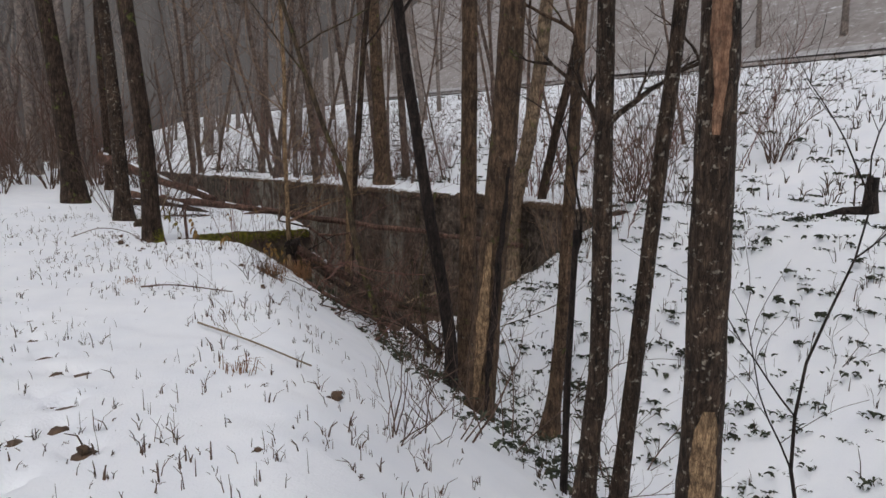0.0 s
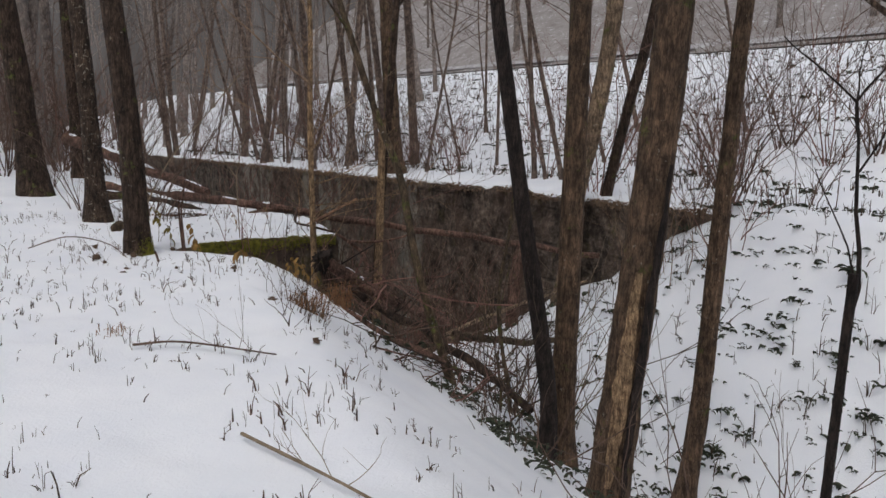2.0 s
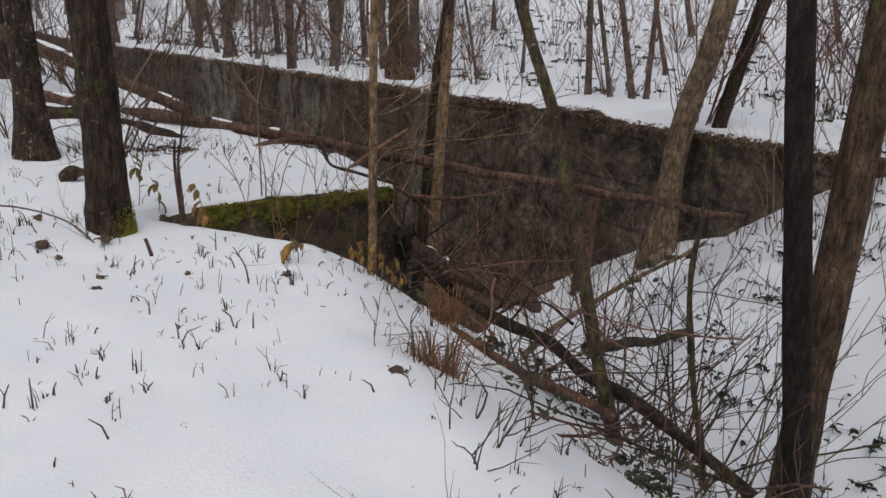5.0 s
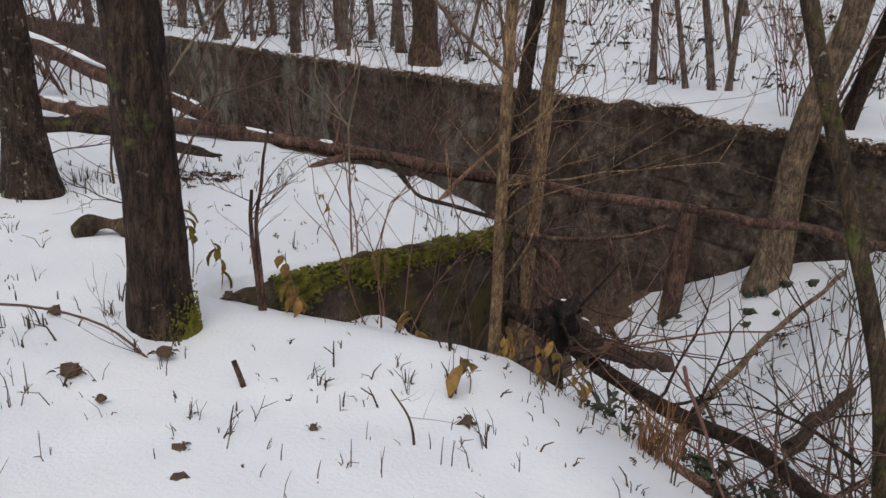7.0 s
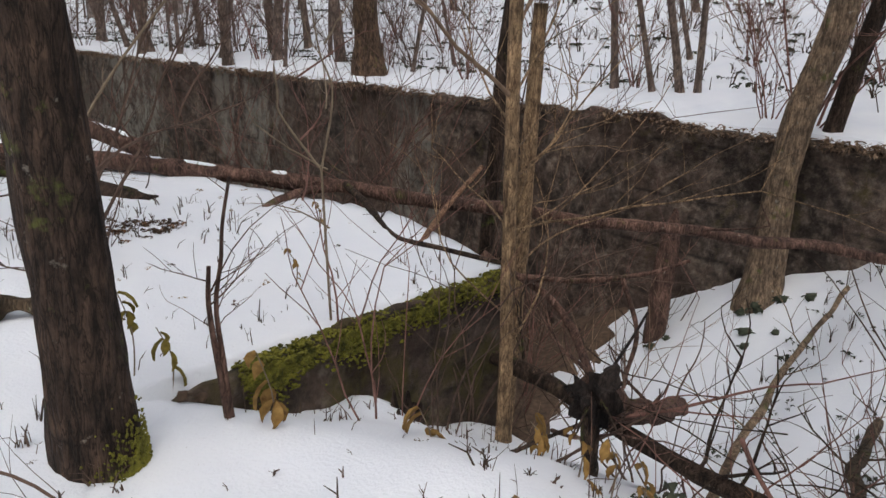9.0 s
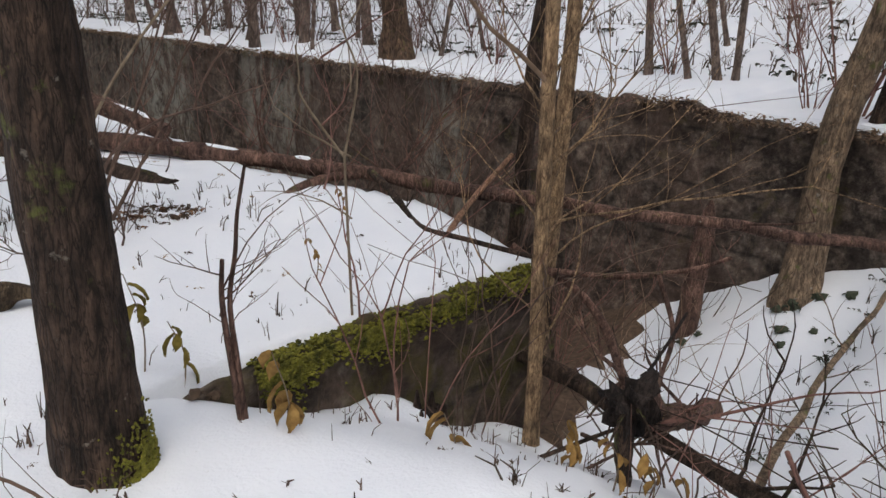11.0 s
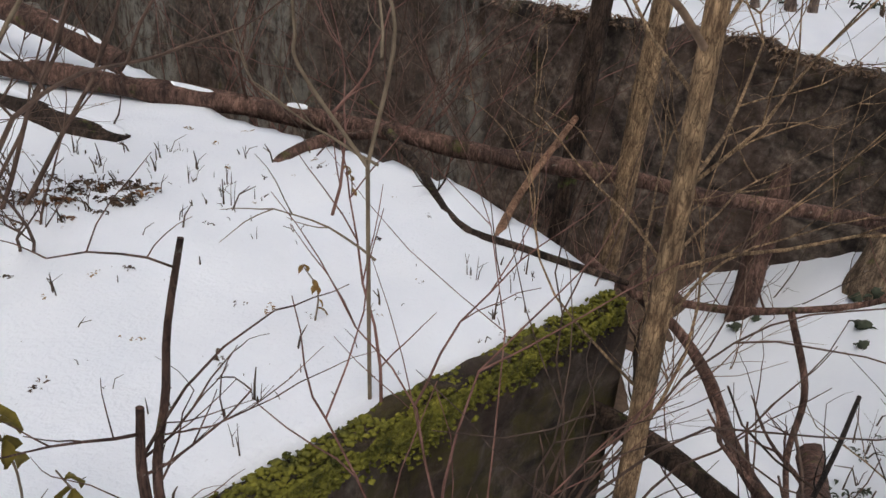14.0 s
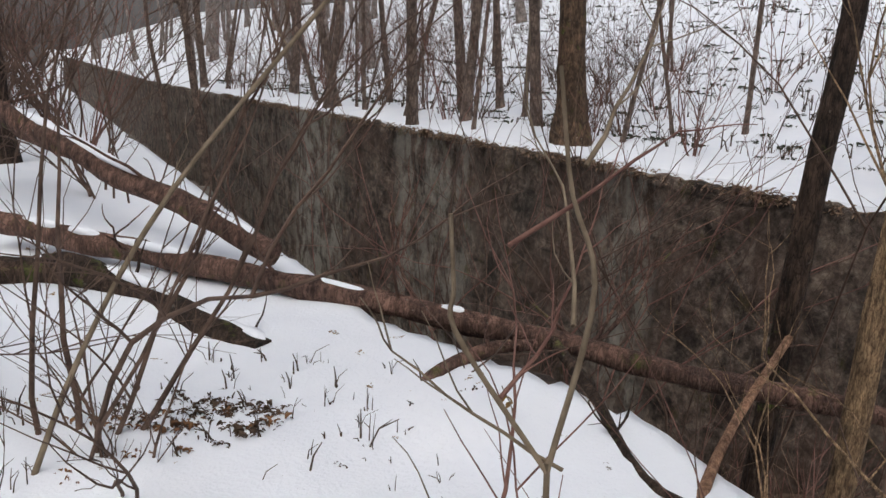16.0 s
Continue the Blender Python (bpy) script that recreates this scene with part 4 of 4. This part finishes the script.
shrub("thin stems beside the end wall", (-2.8, 12.45, -0.65), 4, 1.4, 0.007, TWIG, 225, 0.25, 1, spread_r=0.12)
shrub("leafless bush of red twigs on the wall's edge", (-4.1, 15.3, 0.05), 4, 1.5, 0.005, TWIG_RED, 226, 0.35, 2, spread_r=0.15)
shrub("leafless bush on the lock's edge", (-6.3, 17.6, 0.2), 8, 1.9, 0.012, TWIG, 227, 0.5, 2, spread_r=0.3)
shrub("leafless bush under the leaning tree", (-5.9, 14.1, 0.15), 7, 1.2, 0.011, TWIG, 228, 0.6, 2, spread_r=0.2)
shrub("thin black sapling on the slope", (2.73, 5.68, -1.3), 1, 2.6, 0.016, BARK_BLACK, 229, 0.15, 2, category="sapling", name="sapling")
shrub("brown bush at the crest of the bank", (-2.1, 8.9, -0.3), 8, 0.6, 0.008, WEED, 230, 0.6, 1, spread_r=0.12)
shrub("brown bush at the crest of the bank", (-2.35, 9.7, -0.25), 6, 0.5, 0.007, WEED, 231, 0.6, 1, spread_r=0.1)
shrub("low tangle of dark stems on the slope", on_ground(-0.35, 5.2), 9, 0.6, 0.008, TWIG, 232, 1.1, 1, spread_r=0.22)
shrub("low tangle of dark stems on the slope", on_ground(0.0, 6.0), 8, 0.8, 0.009, TWIG, 233, 1.1, 1, spread_r=0.25)
shrub("low tangle of dark stems by the trees", on_ground(-0.25, 9.0), 9, 0.9, 0.010, TWIG, 234, 1.1, 1, spread_r=0.25)
shrub("thin stems on the snowy slope", on_ground(1.9, 8.4), 6, 1.5, 0.010, TWIG, 235, 0.5, 1, spread_r=0.4)
shrub("thin stems on the snowy slope", on_ground(0.5, 7.4), 6, 1.4, 0.009, TWIG, 236, 0.5, 1, spread_r=0.4)


def brush_pile(at, count, seed):
    g = random.Random(seed)
    ob = thing("brush_pile", "heap of tangled dead branches below the bank", "brush pile", at=at)
    for i in range(count):
        a = g.uniform(0, 6.283)
        ln = g.uniform(0.5, 1.5)
        c = Vector((g.gauss(0, 0.3), g.gauss(0, 0.3), g.uniform(-0.15, 0.3)))
        d = Vector((math.cos(a), math.sin(a), g.uniform(-0.5, 0.5))) * ln * 0.5
        r = g.choice([0.004, 0.005, 0.007, 0.012])
        forked("branch", ob, g.choice([TWIG, LOG_RED, BARK_DARK, TWIG_RED, WEED]), c - d, d, ln, r, g, 6)
    return ob


brush_pile((-1.85, 11.85, -0.6), 9, 241)
brush_pile((-1.2, 11.5, -0.95), 10, 242)
brush_pile((-0.9, 9.9, -1.0), 16, 243)
brush_pile((-1.55, 10.75, -0.62), 12, 247)
brush_pile((-0.55, 11.75, -1.35), 12, 244)


def grass_clump(label, at, count, tall, mat, seed):
    g = random.Random(seed)
    ob = thing("grass_clump", label, "grass", "dry grass clumps", at)
    sh = Shape()
    for i in range(count):
        a, ln = g.uniform(0, 6.283), tall * g.uniform(0.5, 1.1)
        o = Vector((g.gauss(0, 0.06), g.gauss(0, 0.06), -0.03))
        k = g.uniform(0.08, 0.75)
        out = Vector((math.cos(a), math.sin(a), 0))
        sh.tube([o, o + out * ln * 0.3 * k + Vector((0, 0, ln * 0.6)), o + out * ln * 0.9 * k + Vector((0, 0, ln * (0.8 - 0.5 * k)))], [0.004, 0.003, 0.001], 3, cap=False)
    ob2 = part("grass", sh, mat, ob)
    ob2["kind"] = "stuff"
    return ob


GRASS = mat_plain("dry_grass", (0.12, 0.055, 0.028), (0.28, 0.15, 0.07), 20)
grass_clump("drooping clump of brown dry grass at the bank's edge", (-2.17, 9.78, -0.42), 150, 0.62, GRASS, 251)
grass_clump("drooping clump of brown dry grass at the bank's edge", (-2.0, 10.95, -0.45), 80, 0.42, GRASS, 252)
grass_clump("small clump of dry grass on the snow", (-3.33, 8.27, -0.03), 22, 0.16, GRASS, 253)
grass_clump("small clump of dry grass on the snow", (-1.38, 5.2, -0.08), 24, 0.24, GRASS, 254)


def leafy_stem(label, at, tall, count, mat, seed, size=0.075):
    g = random.Random(seed)
    ob = thing("leafy_weed", label, "plant", "leafy weeds", at)
    line = curve([(0, 0, -0.05), (0.02, 0.01, tall * 0.5), (-0.03, 0.0, tall)], 10)
    part("stem", Shape().tube(line, taper(0.004, 0.002, 10), 5), TWIG_TAN, ob)
    for i in range(count):
        q = line[g.randrange(3, 11)]
        a = g.uniform(0, 6.283)
        sh = Shape().leaf(q, (math.cos(a) * 0.6, math.sin(a) * 0.6, -g.uniform(0.4, 1.2)), (0.3, 0.2, 1), size * g.uniform(0.7, 1.3), size * 0.5 * g.uniform(0.8, 1.2), 0.3)
        part("leaf", sh, mat, ob)
    return ob


leafy_stem("wilted weed with yellow-green leaves by the wall", (-4.2, 12.0, 0.0), 0.46, 8, LEAF_GREEN, 261)
leafy_stem("wilted weed with yellow-green leaves by the wall", (-4.05, 11.95, -0.02), 0.3, 5, LEAF_GREEN, 262)
leafy_stem("dry stem with hanging tan leaves", (-3.66, 11.55, -0.1), 0.42, 7, LEAF, 263, 0.1)
leafy_stem("dry stem with hanging tan leaves", (-2.95, 10.7, -0.02), 0.22, 5, LEAF, 264, 0.11)
leafy_stem("dry stem with hanging tan leaves", (-3.05, 11.6, -0.3), 0.3, 5, LEAF, 265, 0.1)
leafy_stem("dry stem with hanging tan leaves", (-2.7, 11.35, -0.25), 0.14, 5, LEAF, 266, 0.06)
leafy_stem("dry stem with hanging tan leaves", (-2.5, 11.2, -0.28), 0.14, 5, LEAF, 267, 0.06)
leafy_stem("dry stem with pale drooping leaves", (-3.3, 13.9, 0.05), 0.25, 9, LEAF, 268, 0.04)
leafy_stem("dry stem with pale drooping leaves", (-3.5, 12.9, 0.05), 0.22, 8, LEAF, 269, 0.04)


def clod(label, x, y, w, h, mat, seed, name="leaf_clump"):
    ob = thing(name, label, "leaf clump", "dark clumps in the snow", (x, y, ground_at(x, y)))
    g = random.Random(seed)
    part("core", Shape().lump((0, 0, h * 0.2), w * 0.6, w * 0.45, h * 0.55, seed * 1.3, 0.7), mat, ob)
    for i in range(9):
        a, k = g.uniform(0, 6.283), g.uniform(0.1, 0.75)
        part("leaf", Shape().leaf((math.cos(a) * w * k, math.sin(a) * w * k, h * 0.25 * g.random()), (math.cos(a + g.uniform(-1, 1)), math.sin(a + g.uniform(-1, 1)), g.uniform(-0.1, 0.8)), (0.2, 0, 1), w * g.uniform(0.25, 0.55), w * g.uniform(0.12, 0.28), 0.5), mat, ob)
    return ob


for i, (x, y, w) in enumerate([(-0.72, 5.15, 0.08), (-4.5, 10.96, 0.07), (-3.99, 10.39, 0.05), (-3.96, 10.22, 0.05), (-4.17, 11.11, 0.06), (-2.98, 10.49, 0.05), (-4.33, 10.75, 0.035), (-3.54, 10.5, 0.03), (-0.94, 3.84, 0.04), (-1.83, 3.85, 0.06), (-4.73, 11.54, 0.05), (-2.4, 9.3, 0.06), (-1.9, 8.2, 0.05)]):
    clod("clump of dark wet leaves lying in the snow", x, y, w, w * 0.8, LITTER, 270 + i)
for i, (x, y) in enumerate(PRINTS[:9]):
    ob = thing("trodden_patch", "dark trodden soil in a footprint", "footprint", "footprints in the snow", (x, y, ground_at(x, y) + bumps(x, y) - 0.052))
    part("soil", Shape().lump((0, 0, 0), 0.045 + 0.01 * (i % 3), 0.08, 0.02, i * 2.1, 0.6), LITTER, ob)

rot = thing("rotten_wood", "mossy rotten piece of wood on the snow", "log", at=(-4.78, 12.62, 0.13))
part("wood", Shape().tube(curve([(-0.17, 0, -0.02), (-0.05, 0.01, 0.03), (0.08, 0, 0.02), (0.2, -0.02, -0.02)], 18), [0.05 + 0.02 * math.sin(i * 0.5) for i in range(19)], 12, 0.7), BARK_MOSS, rot)
stump = thing("stump", "small jagged rotten stump before the mossy wall", "stump", at=(-3.03, 12.14, -0.5))
part("wood", Shape().tube([(0, 0, -0.15), (0, 0, 0), (0.01, 0, 0.1), (0.01, 0, 0.18)], [0.13, 0.10, 0.085, 0.07], 11, 0.5), BARK_DARK, stump)
for i in range(5):
    a = i * 1.3
    part("splinter", Shape().tube([(0.06 * math.cos(a), 0.06 * math.sin(a), 0.12), (0.065 * math.cos(a), 0.065 * math.sin(a), 0.22 + 0.03 * (i % 3))], [0.03, 0.006], 6, 0.3), BARK_DARK, stump)
post = thing("broken_stump", "tall broken reddish stump in the hollow", "stump", at=(0.53, 16.2, -2.2))
part("trunk", Shape().tube(curve([(0, 0, -0.2), (0.0, 0, 0.6), (0.06, 0, 1.2), (0.1, 0.02, 1.62)], 20), [0.17, 0.15, 0.13] + [0.115] * 12 + [0.11, 0.1, 0.085, 0.06, 0.04, 0.015], 11, 0.25), LOG_RED, post)
hs = thing("stump", "dark cut stump on the snowy hillside", "stump", at=on_ground(5.9, 10.9))
part("wood", Shape().tube([(0, 0, -0.2), (0, 0, 0.05), (0.0, 0, 0.25), (0.01, 0, 0.5)], [0.16, 0.12, 0.09, 0.085], 12, 0.2), BARK_BLACK, hs)
part("root", Shape().tube([(0.05, 0, 0.05), (-0.35, 0.05, 0.02), (-0.6, 0.1, -0.04)], [0.07, 0.06, 0.03], 8, 0.3), BARK_BLACK, hs)
thin = thing("broken_snag", "thin broken dead stem beside a tree", "dead tree", at=(1.1, 6.85, -1.8))
part("trunk", Shape().tube(curve([(0, 0, -0.1), (0.02, 0.02, 1.2), (0.07, 0.04, 2.5)], 20), taper(0.036, 0.026, 20), 8, 0.2), BARK_BLACK, thin)
sh = Shape()
grow(sh, (0.05, 0.03, 2.2), (0.25, 0.1, 1), 1.3, 0.016, 1, random.Random(281), 0, 5)
part("branch", sh, BARK_BLACK, thin)


# ---- moss ----
def moss_edge():
    g = random.Random(291)
    sh = Shape()
    for i in range(7500):
        v = -2.15 + 1.85 * g.random()
        dense = noise.noise(Vector((v * 2.3, 4.0, 0))) + 0.25 - 0.25 * abs(v + 1.2)
        drop = abs(g.gauss(0, 0.045 + 0.1 * max(0, dense)))
        if dense < g.uniform(-0.15, 0.42):
            continue
        p = place(0.208 + end_shift(0.12, v) - g.uniform(0, 0.09) * (drop < 0.03), v)
        top = ground_at(*(p.xy - ALONG * 0.15)) - 0.02 + bumps(p.x, p.y)
        r = g.uniform(0.003, 0.0095)
        sh.lump((p.x, p.y, top - drop), r * 1.5, r * 1.5, r * 0.9, i * 0.37, 1.1, 3, 5)
    tagged(new("moss", sh.mesh("moss", MOSS)), "bright green moss along the end wall's top", "moss", kind="stuff")
    sh = Shape()
    for i in range(900):
        a, h = g.gauss(-0.5, 0.38), abs(g.gauss(0, 0.1))
        r = 0.132 + 0.036 * math.exp(-h / 0.28)
        k = g.uniform(0.0025, 0.006)
        sh.lump((-4.23 + r * math.cos(a), 11.46 + r * math.sin(a), -0.05 + h), k, k, k * 1.2, i * 0.41, 0.8, 4, 6)
    tagged(new("moss", sh.mesh("moss", MOSS)), "bright green moss on the foot of a tree", "moss", kind="stuff")


moss_edge()


# ---- bare wood and a painted split on two trunks ----
def bark_patch(owner, foot, pts, r, way, half, mat, label, z0, z1, seed):
    sh = Shape()
    line = [q for q in curve(pts, 80) if z0 <= q.z <= z1]
    cols = 9
    for i, q in enumerate(line):
        f = i / (len(line) - 1)
        w = half * (0.35 + 0.65 * math.sin(math.pi * min(0.98, max(0.02, f)))) * (1 + 0.5 * noise.noise(Vector((q.z * 6, seed, 0))))
        for k in range(cols):
            a = way + w * (2 * k / (cols - 1) - 1) + 0.15 * noise.noise(Vector((q.z * 3, seed, 5)))
            rr = r * (1.0 + 0.05 * noise.noise(Vector((a * 3, q.z * 4, seed)))) + 0.006
            sh.v.append(q + Vector((math.cos(a) * rr, math.sin(a) * rr, 0)) - Vector(foot))
    for i in range(len(line) - 1):
        for k in range(cols - 1):
            b = i * cols + k
            sh.f.append((b, b + 1, b + cols + 1, b + cols))
    part("bare_wood", sh, mat, owner, label)


for ob in list(scene.objects):
    if ob.get("label", "").startswith("dark tree with peeled"):
        pk = [(1.6, 4.75, -1.7), (1.62, 4.75, -0.4), (1.62, 4.75, 0.9), (1.62, 4.75, 2.23), (1.63, 4.75, 3.2)]
        bark_patch(ob, pk[0], pk, 0.138, -1.85, 0.38, WOOD_BARE, "peeled bare brown wood", 1.5, 2.7, 3.0)
        bark_patch(ob, pk[0], pk, 0.15, -1.75, 0.6, BARK_TAN, "peeled pale wood low on the trunk", -0.95, -0.1, 5.0)
    if ob.get("label", "").startswith("stout brown tree"):
        pk = [(0.40, 8.95, -1.95), (0.5, 8.9, -0.6), (0.63, 8.85, 0.9), (0.74, 8.82, 2.6)]
        # black strip laid over the bark, colouring in the shade of the split
        bark_patch(ob, pk[0], pk, 0.19, -1.25, 0.22, BARK_BLACK, "black strip standing for the shaded split in the trunk", -1.7, 1.2, 7.0)
        bark_patch(ob, pk[0], pk, 0.186, -1.9, 0.35, BARK_TAN, "strip of pale bare wood", -1.5, 0.4, 9.0)

shrub("thin red stems beside a pale sapling", (-3.28, 12.42, -0.02), 2, 1.1, 0.007, TWIG_RED, 301, 0.2, 1, spread_r=0.05)
shrub("thin red twigs rising from the lock", tuple(place(-3.2, 0.9, -2.9)), 6, 4.0, 0.014, TWIG_RED, 302, 0.35, 2, spread_r=0.5)
shrub("thin brown twigs rising from the lock", tuple(place(-1.6, 1.4, -2.4)), 6, 3.4, 0.013, TWIG, 303, 0.4, 2, spread_r=0.5)
shrub("thin brown twigs rising from the lock", tuple(place(-5.2, 1.6, -3.9)), 7, 5.0, 0.015, TWIG, 304, 0.35, 2, spread_r=0.6)
for k, (bu, bv) in enumerate([(-0.6, 0.4), (-1.3, 1.6), (-1.8, 0.7), (-2.4, 2.2), (-1.0, 2.6), (-3.0, 1.2)]):
    q = place(bu, bv)
    shrub("light brown twiggy brush in the lock's mouth", (q.x, q.y, ground_at(q.x, q.y)), 9, 1.5, 0.008, (WEED_LIGHT, TWIG_RED)[k % 2], 310 + k, 0.6, 1, spread_r=0.5, group="brush in the hollow")

for k, (bu, bv) in enumerate([(-2.5, 8.6), (-1.2, 9.2), (-4.2, 8.2), (-3.3, 9.6)]):
    q = place(bu, bv)
    shrub("patch of brown dead brambles on the hillside", (q.x, q.y, ground_at(q.x, q.y)), 12, 0.9, 0.008, WEED_LIGHT, 330 + k, 0.9, 2, spread_r=0.5, group="brambles")

tuft_patch("leaf_tufts", "heap of dark fallen leaves under the bush", 48, lambda g: (g.gauss(-4.42, 0.15), g.gauss(13.9, 0.06)), LITTER, 116, 0.03, 0.085)
tuft_patch("leaf_tufts", "scraps of brown leaves round the bush", 14, lambda g: (g.gauss(-4.5, 0.2), g.gauss(13.75, 0.15)), GRASS, 117, 0.03, 0.08)
tree("tree", "dark bare tree on the wooded bank", [(-7.9, 18.9, 0.2), (-7.95, 18.9, 2.0), (-8.0, 18.9, 4.0)], 0.12, BARK_DARK, 11, seed=19)
gw = random.Random(345)
scatter(thickets, [q for q in [(gw.uniform(-15, -7.5), gw.uniform(18.5, 30)) for _ in range(26)] if uv(*q)[1] < -1.3], 346, 0.9, 1.5)
scatter(haze_kinds, [q for q in [(gw.uniform(-20, -9), gw.uniform(22, 40)) for _ in range(26)] if uv(*q)[1] < -1.5], 347, 0.6, 1.0)

weed_patch("dry_weeds", "dark short twigs poking through the snow by the crest", 230, lambda g: (g.uniform(-2.2, 0.3), g.uniform(3.2, 7.5)), TWIG, 118, 0.03, 0.2, 0.0028)
weed_patch("dry_weeds", "dark short twigs poking through the snow by the wall", 160, lambda g: (g.uniform(-4.8, -2.2), g.uniform(9.0, 12.2)), TWIG, 119, 0.03, 0.16, 0.0022)


def talus_area(g):
    q = place(g.uniform(0.5, 2.8), g.uniform(2.0, 4.2))
    return q.x, q.y


tuft_patch("leaf_tufts", "dark green fern tufts on the snow by the far wall", 70, talus_area, FERN, 121, 0.05, 0.15)
weed_patch("dry_weeds", "dry stalks on the snow by the far wall", 90, talus_area, WEED, 122, 0.1, 0.5, 0.003)

# brown thicket where the far wall ends
for k, (bu, bv) in enumerate([(1.6, 3.9), (2.3, 4.3), (3.1, 4.0), (2.7, 3.4), (3.6, 4.9)]):
    q = place(bu, bv)
    shrub("brown twiggy thicket at the end of the far wall", (q.x, q.y, ground_at(q.x, q.y)), 8, 1.3, 0.008, (WEED_LIGHT, TWIG, TWIG_RED)[k % 3], 350 + k, 0.5, 2, spread_r=0.35, group="brush in the hollow")
# upright stems on the slope below the bank's edge
for k, (x, y, tall) in enumerate([(-0.6, 11.15, 1.7), (-0.25, 10.75, 2.0), (-0.1, 11.4, 1.6), (0.35, 11.2, 2.2)]):
    shrub("many-stemmed bare bush on the slope below the bank", (x, y, ground_at(x, y)), 8, tall, 0.010, (TWIG, BARK_MOSS, TWIG, TWIG_TAN)[k], 360 + k, 0.55, 1, spread_r=0.2, group="bare bushes on the slope")


# ---- broken stump with roots, dark branches on the snow ----
def root_stump():
    ob = thing("uprooted_stump", "dark uprooted stump with curling roots", "stump", at=(-2.27, 11.76, -0.12))
    g = random.Random(371)
    part("core", Shape().lump((0, -0.01, 0.01), 0.085, 0.09, 0.09, 4.2, 1.3, 12, 18), BARK_BLACK, ob)
    part("butt", Shape().tube(curve([(0.02, 0.03, 0.0), (0.03, 0.06, -0.2), (0.08, 0.12, -0.5)], 12), taper(0.045, 0.03, 12), 10, 0.7), BARK_DARK, ob)
    for i in range(7):
        a = g.uniform(0, 6.283)
        ln = g.uniform(0.12, 0.3)
        d = Vector((math.cos(a), math.sin(a) * 0.6, g.uniform(-1.0, 0.35)))
        p = [Vector((0, 0, 0)), d * ln * 0.5 + Vector((0, 0, g.uniform(-0.03, 0.05))), d * ln + Vector((g.uniform(-0.06, 0.06), 0, g.uniform(-0.15, 0.02)))]
        part("root", Shape().tube(curve(p, 10), taper(g.uniform(0.01, 0.018), 0.004, 10), 7, 0.3), g.choice([BARK_DARK, LOG_RED]), ob)
    part("snow_cap", Shape().lump((0.05, 0.03, 0.085), 0.035, 0.035, 0.018, 2.0, 0.4), SNOW, ob)


root_stump()
for k, pts in enumerate([[(-2.1, 13.3, -0.12), (-1.75, 13.1, -0.1), (-1.4, 12.95, -0.02), (-1.2, 12.85, 0.08)],
                         [(-1.55, 13.0, -0.06), (-1.5, 12.85, -0.35), (-1.62, 12.7, -0.55), (-1.8, 12.4, -0.6)],
                         [(-2.15, 12.0, -0.25), (-1.9, 12.2, -0.12), (-1.7, 12.38, -0.02)],
                         [(-2.5, 12.15, -0.62), (-2.2, 12.1, -0.48), (-1.9, 12.1, -0.4)]]):
    stick("crooked dead root hanging beside the mossy wall", pts, (0.02, 0.015, 0.01, 0.012)[k], (0.012, 0.012, 0.007, 0.008)[k], (LOG_RED, LOG_RED, BARK_BLACK, BARK_DARK)[k], 380 + k, 2, name="dead_root", group="dead roots")
for k, (x, y, w) in enumerate([(0.95, 15.22, 0.13), (0.84, 15.03, 0.1), (1.1, 14.95, 0.08), (1.22, 15.42, 0.16), (1.4, 15.32, 0.15), (1.1, 15.52, 0.12), (1.55, 15.1, 0.12), (0.4, 16.02, 0.1), (0.55, 15.98, 0.08)]):
    clod("dark mossy clump half sunk in the snow", x, y, w, w * 0.6, FERN, 390 + k)
for k, (x, y, w) in enumerate([(-4.0, 11.9, 0.045), (-3.93, 11.95, 0.04)]):
    clod("dark earth and leaves at the end of the mossy wall", x, y, w, w * 0.9, LITTER, 396 + k)


# ---- dead leaves and grass along the far wall's top ----
def wall_fringe():
    g = random.Random(401)
    sh = Shape()
    for i in range(6500):
        u = 2.4 - 26 * g.random() ** 1.4
        if noise.noise(Vector((u * 0.9, 3.0, 0))) < g.uniform(-0.6, 0.25):
            continue
        q = place(u, WIDTH + g.uniform(-0.09, 0.05), 0)
        q.z = float(far_top(u)) + 0.02 + g.uniform(-0.08, 0.035)
        a = g.uniform(0, 6.283)
        d = Vector((math.cos(a), math.sin(a), g.uniform(-0.8, 0.7))) - Vector((ACROSS.x, ACROSS.y, 0)) * 0.5
        sh.leaf(q, d, (0, 0, 1), g.uniform(0.025, 0.08), g.uniform(0.01, 0.035), g.uniform(0.1, 0.6))
    tagged(new("leaf_fringe", sh.mesh("leaf_fringe", WEED_LIGHT)), "ragged fringe of dead leaves and grass on the wall's top", "leaf litter", kind="stuff")


wall_fringe()
for k, (x, y) in enumerate([(-2.62, 11.5), (-2.5, 11.35), (-2.42, 11.22), (-2.36, 11.05), (-2.55, 11.62), (-2.3, 11.2)]):
    leafy_stem("dry stem with hanging brown leaves at the bank's edge", (x, y, ground_at(x, y)), 0.16 + 0.05 * (k % 3), 5, LEAF, 410 + k, 0.07)
